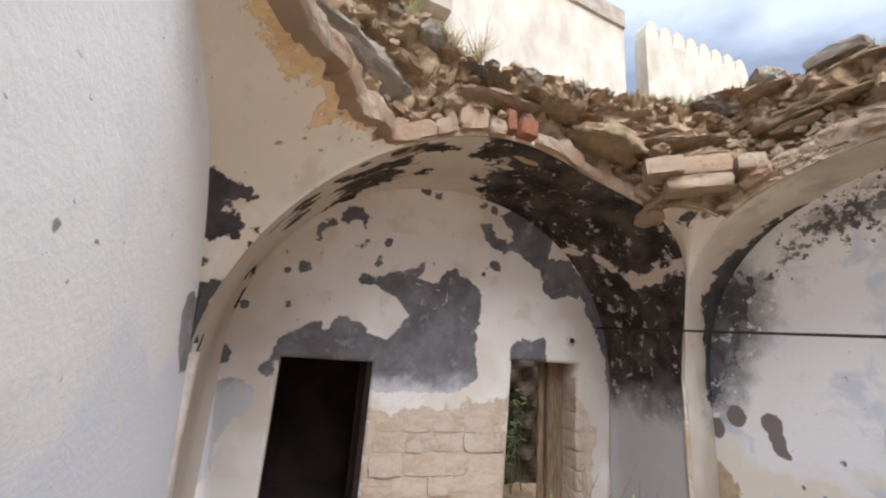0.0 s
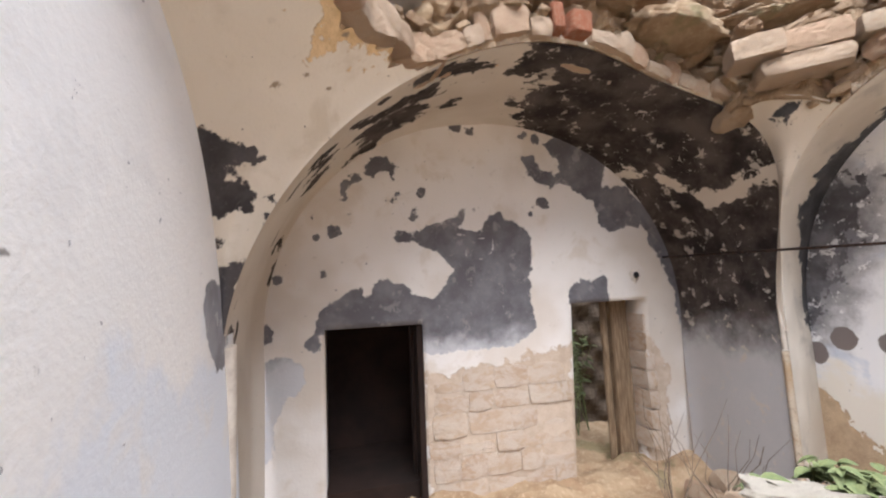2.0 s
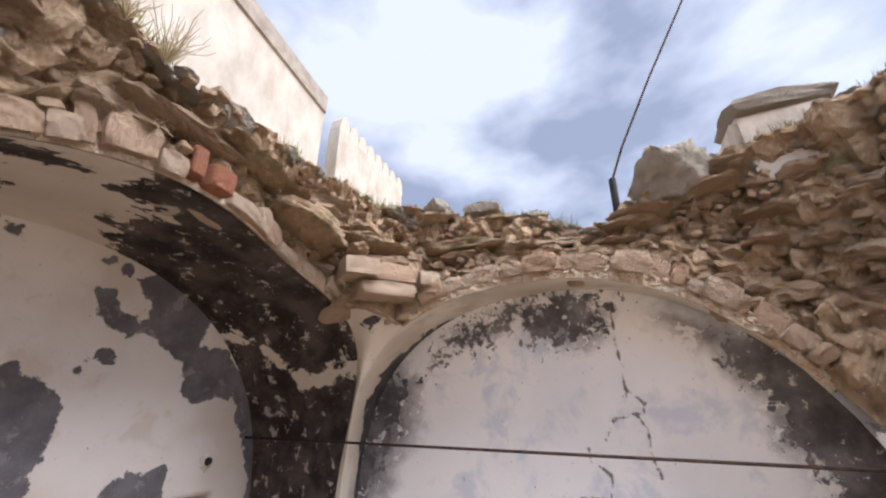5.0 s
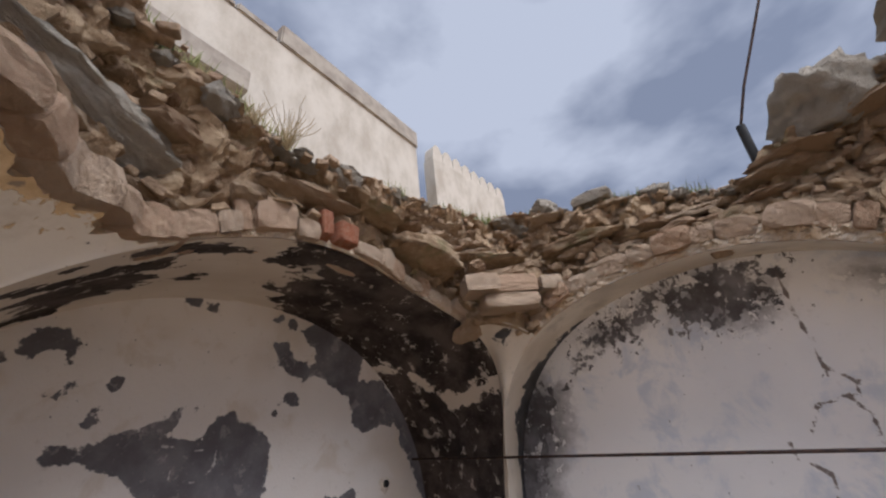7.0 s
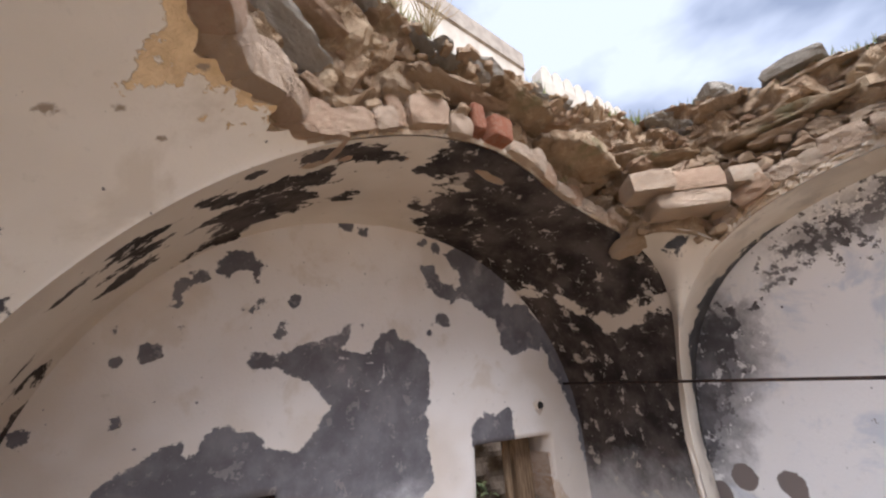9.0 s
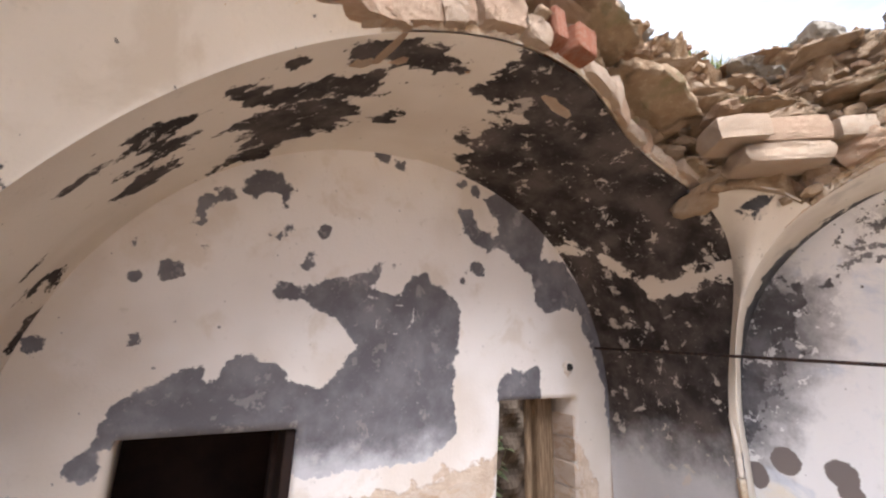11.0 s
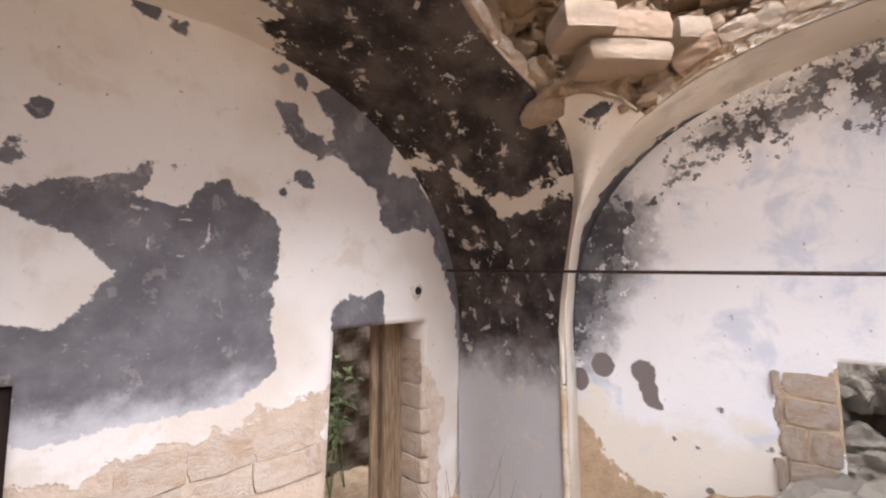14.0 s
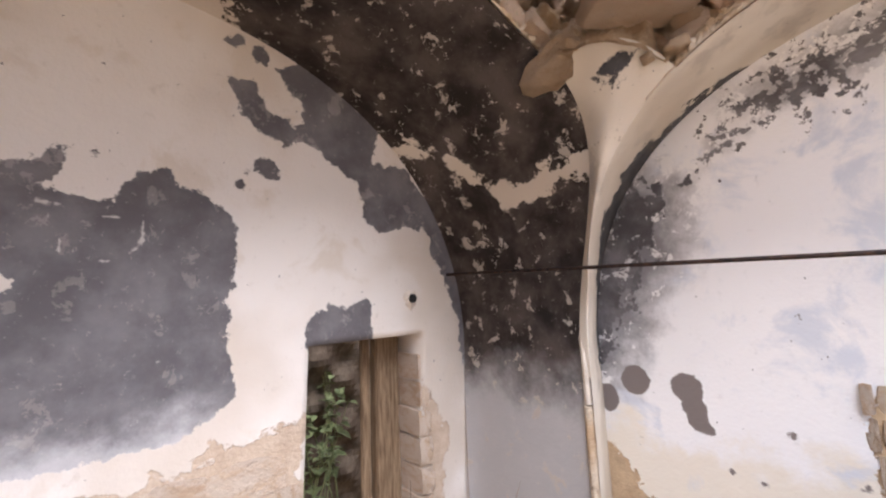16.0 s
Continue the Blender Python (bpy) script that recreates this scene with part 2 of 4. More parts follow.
# earth darkened in its colour for the shade outside the two openings
m_shade_earth = plain_material("shade_dark_earth", (0.07, 0.05, 0.035), (0.14, 0.11, 0.08), 6, 1.0, 0, 18, (1, 1, 1), 0.8)
m_shoot = plain_material("yellow_green_leaf", (0.22, 0.26, 0.06), (0.52, 0.50, 0.12), 9, 0.55)
m_edge = plain_material("worn_plaster_edge", (0.66, 0.60, 0.52), (0.48, 0.42, 0.36), 7, 0.9)


# ---- building helpers ----
def part(name, bm, material, parent=None, label="", smooth=False):
    data = bpy.data.meshes.new(name)
    bm.to_mesh(data)
    bm.free()
    data.materials.append(material)
    if smooth:
        data.polygons.foreach_set("use_smooth", [True] * len(data.polygons))
    ob = new(name, data)
    ob.parent = parent
    if label:
        tagged(ob, label)
    return ob


def share(name, data, m, parent=None):
    ob = new(name, data)
    ob.parent = parent
    ob.matrix_basis = m
    return ob


def block(bm, x0, x1, y0, y1, z0, z1):
    vs = [bm.verts.new((x, y, z)) for z in (z0, z1) for y in (y0, y1) for x in (x0, x1)]
    for a, b, c, d in ((0, 2, 3, 1), (4, 5, 7, 6), (0, 1, 5, 4), (2, 6, 7, 3), (0, 4, 6, 2), (1, 3, 7, 5)):
        bm.faces.new((vs[a], vs[b], vs[c], vs[d]))


def box_part(name, x0, x1, y0, y1, z0, z1, material, parent=None, label="", bevel=0.0):
    bm = bmesh.new()
    block(bm, x0, x1, y0, y1, z0, z1)
    if bevel:
        bmesh.ops.bevel(bm, geom=bm.edges[:], offset=bevel, segments=2, affect="EDGES")
    return part(name, bm, material, parent, label)


def inside(px, py, poly):
    """Signed distance to a polygon, above 0 inside, for arrays of places."""
    poly = np.array(poly, float)
    far, odd = np.full(px.shape, 1e9), np.zeros(px.shape, bool)
    for (ax, ay), (bx, by) in zip(poly, np.roll(poly, -1, 0)):
        ex, ey = bx - ax, by - ay
        t = np.clip(((px - ax) * ex + (py - ay) * ey) / (ex * ex + ey * ey + 1e-12), 0, 1)
        far = np.minimum(far, np.hypot(px - ax - t * ex, py - ay - t * ey))
        cross = (ay > py) != (by > py)
        odd ^= cross & (px < ex * (py - ay) / (ey if abs(ey) > 1e-12 else 1e-12) + ax)
    return np.where(odd, far, -far)


def near_line(px, py, lines, half):
    """Above 0 within half of any of the broken lines."""
    far = np.full(px.shape, 1e9)
    for line in lines:
        for (ax, ay), (bx, by) in zip(line, line[1:]):
            ex, ey = bx - ax, by - ay
            t = np.clip(((px - ax) * ex + (py - ay) * ey) / (ex * ex + ey * ey + 1e-12), 0, 1)
            far = np.minimum(far, np.hypot(px - ax - t * ex, py - ay - t * ey))
    return half - far


def spots(px, py, rows):
    return np.max([1 * r * (1 - np.hypot((px - x) / r, (py - y) / r)) for x, y, r in rows], axis=0)


def sheet(name, us, vs, place, material, thick=0.0, holes=(), fields=None, smooth=True, parent=None):
    """A surface over two lists of parameters. holes: rectangles (u0, u1, v0, v1) left open. fields: name -> values over the grid."""
    U, V = np.meshgrid(us, vs, indexing="ij")
    P = np.stack(place(U, V), -1).reshape(-1, 3)
    nu, nv = U.shape
    faces = []
    for i in range(nu - 1):
        for j in range(nv - 1):
            cu, cv = (us[i] + us[i + 1]) / 2, (vs[j] + vs[j + 1]) / 2
            if not any(a < cu < b and c < cv < d for a, b, c, d in holes):
                faces.append((i * nv + j, (i + 1) * nv + j, (i + 1) * nv + j + 1, i * nv + j + 1))
    data = bpy.data.meshes.new(name)
    data.from_pydata(P.tolist(), [], faces)
    for key in ("paint", "bare", "crack", "veil"):
        values = (fields or {}).get(key)
        layer = data.attributes.new(key, "FLOAT", "POINT")
        layer.data.foreach_set("value", (values(U, V, P) if values else np.full(len(P), -1.0)).ravel().astype(np.float32))
    data.materials.append(material)
    if smooth:
        data.polygons.foreach_set("use_smooth", [True] * len(data.polygons))
    ob = new(name, data)
    ob.parent = parent
    if thick:
        solid = ob.modifiers.new("thickness", "SOLIDIFY")
        solid.thickness, solid.offset, solid.use_even_offset = abs(thick), (-1 if thick > 0 else 1), False
    return ob


def steps(*stops, cell=0.04):
    out = []
    for a, b in zip(stops, stops[1:]):
        out += list(np.linspace(a, b, max(2, int(abs(b - a) / cell) + 1)))[:-1]
    return np.array(out + [stops[-1]])


def wobble(p, scale, amount, seed=0.0):
    return amount * noise.noise(Vector((p[0] * scale + seed, p[1] * scale - seed, p[2] * scale + 2 * seed)))


# ---- the room's shape ----
CX, CY, RAD = 1.7, 0.55, 3.0
FLOOR = 0.0


def crown(x):
    """The height of the sail vault's centre, a little higher over the far corner."""
    t = np.clip((np.asarray(x, float) - 1.7) / 1.6, 0, 1)
    return 1.4 + 0.55 * t * t * (3 - 2 * t)


def back_arch(phi):
    """x and z of the back arch, from its right foot (0) over the crown to its left foot (pi)."""
    phi = np.asarray(phi, float)
    right = np.cos(phi) > 0
    n, a = np.where(right, 3.6, 1.86), np.where(right, 2.18, 2.10)
    x = 1.65 + np.sign(np.cos(phi)) * a * np.abs(np.cos(phi)) ** (2 / n)
    return x, 1.85 + 2.05 * np.abs(np.sin(phi)) ** (2 / n)


def inner_arch(phi):
    """x and z of the same vault where it meets the back wall: wider and a little higher."""
    phi = np.asarray(phi, float)
    right = np.cos(phi) > 0
    n, a = np.where(right, 2.0, 2.1), np.where(right, 2.30, 2.17)
    x = 1.65 + np.sign(np.cos(phi)) * a * np.abs(np.cos(phi)) ** (2 / n)
    return x, 1.85 + 2.13 * np.abs(np.sin(phi)) ** (2 / n)


def back_edge(x, z):
    """y of the front edge of the back arch, where it meets the sail vault."""
    h = np.maximum(np.asarray(z) - crown(x), 0)
    return np.minimum(CY - 0.05 + np.sqrt(np.maximum(RAD**2 - h**2 - (np.asarray(x) - CX) ** 2, 0.5)), 2.62)


def right_arch(phi):
    phi = np.asarray(phi, float)
    far = np.cos(phi) > 0
    n = np.where(far, 2.45, 2.0)
    y = 0.58 + np.sign(np.cos(phi)) * np.where(far, 1.97, 1.93) * np.abs(np.cos(phi)) ** (2 / n)
    return y, 1.85 + 1.92 * np.abs(np.sin(phi)) ** (2 / n)


def right_edge(y, z):
    h = np.maximum(np.asarray(z) - 1.55, 0)
    return np.minimum(CX + np.sqrt(np.maximum(RAD**2 - h**2 - (np.asarray(y) - CY) ** 2, 0.5)), 3.82 + 0.12 * np.clip((np.asarray(z) - 2.4) / 1.3, 0, 1))


def back_wall_y(z):
    return 3.70 - 0.07 * (np.asarray(z) - 2.3)

# ---- walls ----
DOOR, GAP, WINDOW = (0.05, 0.962, -0.2, 2.0), (2.54, 3.46, 0.25, 2.115), (-0.31, 1.10, 0.75, 1.955)

OVER_DOOR = [(-0.03, 1.95), (-0.03, 2.05), (0.05, 2.16), (0.17, 2.26), (0.32, 2.38), (0.40, 2.40), (0.42, 2.27), (0.47, 2.27), (0.49, 2.41), (0.66, 2.42), (0.79, 2.36), (0.84, 2.27), (1.08, 2.24), (1.27, 2.50),
             (1.17, 2.64), (1.06, 2.73), (0.73, 2.80), (0.72, 2.90), (0.85, 2.86), (0.97, 2.93), (1.11, 2.95), (1.23, 2.99), (1.40, 3.08), (1.37, 2.98), (1.34, 2.90), (1.54, 2.87), (1.62, 2.97), (1.78, 3.08),
             (1.82, 2.97), (1.93, 2.99), (2.08, 2.86), (2.10, 2.32), (2.12, 1.85), (1.85, 1.72), (0.96, 1.72), (0.96, 1.95)]
OVER_GAP = [(2.54, 2.05), (2.54, 2.25), (2.63, 2.38), (2.77, 2.34), (2.94, 2.38), (2.99, 2.20), (3.06, 2.12), (2.97, 2.05)]
SQUARE = [(2.87, 3.27), (2.98, 3.36), (3.26, 3.36), (3.50, 3.14), (3.43, 2.88), (3.25, 2.91), (3.07, 2.85), (2.89, 2.96)]
SPRING = [(2.03, 3.66), (2.15, 3.68), (2.26, 3.49), (2.45, 3.47), (2.44, 3.62), (2.30, 3.78), (2.50, 3.90), (3.02, 3.60), (2.98, 3.42), (2.86, 3.17), (2.66, 3.29), (2.53, 3.40), (2.33, 3.32), (2.08, 3.46)]
BESIDE = [(3.44, 3.0), (3.50, 3.22), (3.85, 2.75), (3.98, 2.2), (4.2, 1.9), (4.2, 1.6), (3.93, 1.75), (3.87, 2.05), (3.80, 2.26), (3.74, 2.46), (3.56, 2.68)]
JUNCTION = [(0.42, 3.50), (0.49, 3.42), (0.65, 3.44), (0.70, 3.38), (0.76, 3.51), (0.65, 3.60), (0.50, 3.58)]
BOW = [(0.60, 3.19), (0.68, 3.20), (0.77, 3.29), (0.78, 3.22), (0.72, 3.14), (0.62, 3.12)]
BLADE = [(2.10, 3.12), (2.25, 3.23), (2.35, 3.12), (2.23, 3.14)]
LOW_LEFT = [(-0.75, 1.60), (-0.55, 1.72), (-0.24, 1.81), (-0.11, 1.69), (-0.12, 1.50), (-0.32, 1.37), (-0.41, 0.9), (-0.8, 0.8)]
SCAR = ([(1.32, 2.86), (1.38, 2.77), (1.41, 2.64), (1.49, 2.58), (1.60, 2.62), (1.70, 2.69), (1.68, 2.84)], [(1.32, 2.86), (1.46, 2.83), (1.60, 2.80)], [(1.38, 2.08), (1.38, 2.0)])
FLECKS = ((0.15, 2.90, 0.055), (0.31, 3.03, 0.028), (0.0, 2.84, 0.02), (-0.04, 3.02, 0.02), (0.24, 3.18, 0.025), (0.26, 3.31, 0.035), (0.36, 3.39, 0.03), (0.96, 3.26, 0.03), (0.90, 3.10, 0.03), (0.90, 3.02, 0.035), (1.1, 3.06, 0.022), (1.16, 3.07, 0.018), (1.5, 3.1, 0.02), (2.12, 3.05, 0.025), (-0.05, 1.90, 0.07), (-0.46, 2.0, 0.09), (1.35, 3.93, 0.06), (1.47, 3.88, 0.04), (-0.33, 2.45, 0.06), (0.05, 2.5, 0.02), (2.05, 3.87, 0.05), (2.2, 3.82, 0.05))


def back_paint(U, V, P):
    return np.max([inside(U, V, p) for p in (OVER_DOOR, OVER_GAP, SQUARE, SPRING, LOW_LEFT, BESIDE, JUNCTION, BOW, BLADE)] + [spots(U, V, FLECKS)], axis=0)


def back_bare(U, V, P):
    low = inside(U, V, [(0.97, 0.0), (0.97, 1.50), (1.6, 1.56), (2.1, 1.62), (2.56, 1.70), (2.6, 0.0)])
    jamb = inside(U, V, [(3.46, 0.3), (3.46, 1.75), (3.62, 1.62), (3.72, 1.3), (3.70, 0.3)])
    return np.maximum(low, jamb)


wall_back = sheet("wall_back", steps(-1.0, DOOR[0], DOOR[1], GAP[0], GAP[1], 4.1), steps(-0.2, 0.25, 1.955, 2.0, 2.115, 4.15), lambda U, V: (U, back_wall_y(V), V),
                  m_back, 0.42, (DOOR, GAP), {"paint": back_paint, "bare": back_bare, "crack": lambda U, V, P: near_line(U, V, SCAR, 0.006)})
tagged(wall_back, "cream plastered back wall with peeling grey paint", "wall", kind="structure")

CRACKS = ([(0.07, 3.66), (0.10, 3.30), (0.07, 3.10), (0.09, 2.85)], [(0.31, 2.51), (0.22, 2.67), (0.04, 2.72), (-0.04, 2.58), (-0.01, 2.45), (-0.06, 2.24)],
          [(0.06, 2.90), (-0.05, 2.79), (-0.01, 2.70)], [(0.46, 2.46), (0.46, 2.35)], [(0.39, 2.32), (0.30, 2.25), (0.34, 2.09), (0.74, 2.08)])
BLOTS = ((1.85, 1.25, 0.02), (2.0, 1.28, 0.018), (1.70, 1.55, 0.025), (1.45, 1.35, 0.025), (1.80, 0.98, 0.03), (-0.42, 1.75, 0.02), (-0.60, 1.62, 0.02), (-1.45, 1.72, 0.03), (-0.78, 2.98, 0.03), (-0.5, 1.5, 0.02), (2.52, 1.75, 0.10), (2.20, 1.74, 0.095), (2.17, 1.62, 0.075), (2.15, 1.53, 0.06), (2.10, 1.50, 0.04), (2.73, 1.62, 0.085), (2.72, 1.56, 0.06))


NEAR_SOOT = [(2.5, 3.30), (2.2, 3.20), (2.06, 3.14), (2.12, 2.9), (2.22, 2.6), (2.38, 2.25), (2.60, 1.80), (2.9, 1.7), (2.9, 2.5), (2.7, 2.94)]
TOP_SOOT = [(2.05, 3.10), (1.61, 3.34), (1.25, 3.36), (0.98, 3.58), (0.90, 3.40), (0.60, 3.28), (0.18, 3.36), (0.02, 3.70), (0.4, 3.95), (1.1, 3.85), (1.8, 3.55)]
FAR_SOOT = [(-0.70, 3.36), (-0.62, 3.10), (-0.80, 2.86), (-0.90, 2.68), (-0.86, 2.46), (-1.06, 2.30), (-1.00, 2.10), (-1.20, 1.95), (-1.42, 1.80), (-1.9, 1.5), (-1.9, 2.8), (-1.3, 3.3)]
RIM_SOOT = [(-0.04, 3.50), (-0.35, 3.25), (-0.60, 3.02), (-0.80, 3.05), (-0.95, 3.45), (-0.4, 3.75)]


def right_paint(U, V, P):
    band = 0.5 * inside(U, V, TOP_SOOT) - 0.04
    far = inside(U, V, FAR_SOOT) - 0.07
    near = inside(U, V, NEAR_SOOT) - 0.14
    return np.max([band, far, near], axis=0)


def right_veil(U, V, P):
    """The soft soot along the edges of the arch."""
    return np.max([inside(U, V, NEAR_SOOT) + 0.05, inside(U, V, TOP_SOOT) - 0.02, inside(U, V, FAR_SOOT) + 0.02, inside(U, V, RIM_SOOT) - 0.08], axis=0)


def right_bare(U, V, P):
    beside = inside(U, V, [(1.10, 0.6), (1.10, 1.90), (1.36, 1.76), (1.40, 0.6)])
    lintel = inside(U, V, [(0.55, 1.95), (0.62, 2.04), (0.45, 2.05), (0.40, 1.95)])
    foot = inside(U, V, [(1.6, 0.4), (1.9, 0.80), (2.45, 0.95), (2.75, 1.32), (2.95, 1.34), (3.1, 0.4)])
    return np.max([beside, lintel, foot], axis=0)


wall_right = sheet("wall_right", steps(-1.7, WINDOW[0], WINDOW[1], 3.0, cell=0.028), steps(-0.2, WINDOW[2], WINDOW[3], 4.1, cell=0.028), lambda U, V: (0 * U + 4.40, U, V),
                   m_right, -0.40, (WINDOW,), {"paint": right_paint, "veil": right_veil, "bare": right_bare, "crack": lambda U, V, P: np.maximum(near_line(U, V, CRACKS, 0.011), spots(U, V, BLOTS))})
tagged(wall_right, "pale blue-white limewashed wall with black peeling edges", "wall", kind="structure")


# the barrel recess in front of the back wall
def barrel(U, V):
    low = np.where(U < 0, U, np.where(U > math.pi, math.pi - U, 0))
    x, z = back_arch(np.clip(U, 0, math.pi))
    x2, z2 = inner_arch(np.clip(U, 0, math.pi))
    y0 = back_edge(x, np.maximum(z + low, 1.4))
    swell = 1 - np.clip((V - 0.80) / 0.20, 0, 1) ** 2 * np.where(U > 1.6, 0.035, 0.012)
    x, z = x + (x2 - x) * V, z + (z2 - z) * V
    return 1.65 + (x - 1.65) * swell, y0 + (3.74 - y0) * V, 1.85 + (z - 1.85) * swell + low


SOOT_RIGHT = [(-2.3, -0.2), (-2.3, 1.6), (1.25, 1.6), (1.33, 1.36), (1.46, 1.16), (1.52, 1.02), (1.56, 0.72), (1.55, 0.40), (1.63, 0.40), (1.68, 0.34), (1.65, 0.12), (1.62, -0.2)]
SOOT_CROWN = [(2.25, 0.63), (2.21, 0.54), (2.14, 0.54), (2.15, 0.45), (2.21, 0.43), (2.27, 0.29), (2.26, 0.20), (2.19, 0.31), (2.12, 0.40), (2.07, 0.26), (2.07, 0.11), (2.04, 0.04), (1.95, 0.06), (1.88, 0.11), (1.77, 0.16),
              (1.75, 0.27), (1.83, 0.27), (1.93, 0.29), (1.90, 0.40), (1.91, 0.55), (2.01, 0.51), (1.98, 0.63), (1.91, 0.67), (1.95, 0.77), (1.89, 0.93), (1.98, 0.99), (2.05, 1.07), (2.08, 1.16), (2.14, 1.28), (2.26, 1.25), (2.19, 1.07), (2.20, 0.77)]
SOOT_LEFT = [(2.46, 0.35), (2.45, 0.21), (2.40, 0.18), (2.36, 0.31), (2.37, 0.37), (2.33, 0.50), (2.36, 0.54), (2.38, 0.68), (2.47, 0.56), (2.43, 0.47)]
SOOT_TAIL = [(2.50, 0.80), (2.47, 0.66), (2.42, 0.70), (2.38, 0.79), (2.41, 0.98), (2.45, 0.95)]
SOOT_ISLE = [(2.05, 0.26), (2.0, 0.22), (1.95, 0.26), (2.0, 0.31)]
SOOT_SPOT = [(1.86, 0.86), (1.82, 0.64), (1.79, 0.68), (1.78, 0.86)]
SOOT_DROPS = ((2.17, 0.13, 0.03), (2.51, 0.32, 0.02), (2.55, 0.32, 0.02), (2.57, 0.63, 0.025), (2.69, 0.87, 0.03), (2.70, 1.25, 0.04), (2.77, 1.07, 0.03), (2.84, 1.34, 0.05), (2.74, 1.15, 0.03), (3.15, 0.2, 0.2), (3.0, 0.4, 0.05))
RIDGE = ([(0.86, 1.42), (0.84, 1.13), (0.77, 0.96), (0.62, 0.83), (0.52, 0.61), (0.46, 0.0)], [(-0.08, 1.36), (-0.06, 0.1)])


def barrel_paint(U, V, P):
    W = V * 1.4
    soot = np.max([inside(U, W, p) for p in (SOOT_RIGHT, SOOT_CROWN, SOOT_LEFT, SOOT_TAIL, SOOT_SPOT)] + [spots(U, W, SOOT_DROPS)], axis=0)
    soot = np.minimum(soot, -inside(U, W, SOOT_ISLE))
    return np.minimum(soot, -near_line(U, W, RIDGE[:1], 0.035))


soffit = sheet("barrel_soffit", np.concatenate([np.linspace(-1.9, 0, 24)[:-1], np.linspace(0, math.pi, 150), np.linspace(math.pi, math.pi + 1.9, 24)[1:]]), np.linspace(0, 1, 46), barrel,
               m_soffit, 0, (), {"paint": barrel_paint, "crack": lambda U, V, P: near_line(U, V * 1.4, RIDGE[1:], 0.004)})
tagged(soffit, "soot-blackened barrel recess with flaking cream plaster", "vault", kind="structure")


def right_reveal(U, V):
    y, z = right_arch(np.clip(U, 0, math.pi))
    z = np.where(U < 0, 1.85 + U, np.where(U > math.pi, 1.85 - (U - math.pi), z))
    x0 = right_edge(y, np.maximum(z, 1.5))
    return x0 + (4.42 - x0) * V, y + 0.22 * V * np.cos(np.clip(U, 0, math.pi)), z + 0.10 * V * np.sin(np.clip(U, 0, math.pi))


reveal = sheet("right_arch_soffit", np.concatenate([np.linspace(-1.9, 0, 20)[:-1], np.linspace(0, math.pi, 80), np.linspace(math.pi, math.pi + 1.9, 20)[1:]]), np.linspace(0, 1, 12), right_reveal,
               m_pend, 0, (), {"paint": lambda U, V, P: 0.17 - 0.25 * np.abs(U - 0.5) - 0.32 * (1 - V)})
tagged(reveal, "peeling limewashed arch reveal above the window wall", "vault", kind="structure")


def left_x(y):
    return -0.295 - 0.055 * (np.asarray(y) - 0.5)


CHIPS = ((0.57, 2.42, 0.022), (0.79, 2.42, 0.018), (0.88, 2.20, 0.02), (0.70, 2.30, 0.012), (0.47, 2.78, 0.015), (0.45, 2.68, 0.015), (0.67, 3.0, 0.015), (0.98, 2.40, 0.01), (1.35, 2.95, 0.012))
LEFT_DARK = [(2.06, 2.28), (2.10, 2.40), (2.6, 2.44), (2.6, 1.95), (2.30, 1.95), (2.16, 2.12)]
GRIME = ((0.07, 2.38, 0.05), (0.21, 2.43, 0.045), (0.21, 2.36, 0.05), (0.20, 2.30, 0.04), (0.04, 2.35, 0.05), (0.21, 2.21, 0.035), (0.44, 2.17, 0.045), (0.36, 2.41, 0.02), (0.12, 2.59, 0.03), (0.17, 2.70, 0.02), (0.10, 2.66, 0.02))
SCRAPE = ([(0.09, 2.64), (0.13, 2.62), (0.19, 2.61), (0.26, 2.60)],)


def left_veil(U, V, P):
    """Smudges and a long scrape in the limewash."""
    return np.maximum(7.0 * spots(U, V, GRIME), 10.0 * near_line(U, V, SCRAPE, 0.012)) - 0.14


wall_left = sheet("wall_left", steps(-1.2, 2.75, cell=0.04), steps(-0.2, 3.75, cell=0.04), lambda U, V: (left_x(U) - 0.03 * np.sin(V * 2.0) * np.cos(U), U, V),
                  m_left, 0.4, (), {"paint": lambda U, V, P: inside(U, V, LEFT_DARK), "veil": left_veil, "crack": lambda U, V, P: spots(U, V, CHIPS)})
tagged(wall_left, "smooth grey-white limewashed wall with small chips", "wall", kind="structure")


# the remains of the sail vault
def vault_z(x, y):
    return crown(x) + np.sqrt(np.maximum(RAD**2 - (x - CX) ** 2 - (y - CY) ** 2, 0.0))


def web_left(U, V):
    """U: along the back arch edge from its left foot to the break; V: from that edge to the left wall."""
    U = U * (1 + U ** 4 * (0.022 * np.sin(V * 23) + 0.02 * np.sin(V * 51 + 1) + 0.012 * np.sin(V * 97)))
    phi = math.pi - U * 1.13
    x, z = back_arch(phi)
    y = back_edge(x, z)
    yl = 2.55 - 1.95 * U ** 0.9
    xl = left_x(yl) - 0.02
    X, Y = x + (xl - x) * V, y + (yl - y) * V ** (1 + 0.8 * U)
    Z = z + (np.minimum(vault_z(X, Y), 3.85) - 0.04 - z) * np.clip(3 * V, 0, 1)
    return X, Y, Z


WEB_DARK = [(1.75, 3.08), (2.02, 3.10), (2.12, 3.12), (2.16, 3.06), (2.08, 2.98), (2.14, 2.93), (2.25, 2.90), (2.30, 2.80), (2.16, 2.74), (1.90, 2.80)]
WEB_LOW = [(2.28, 2.50), (2.42, 2.50), (2.48, 2.34), (2.54, 2.06), (2.46, 2.03)]


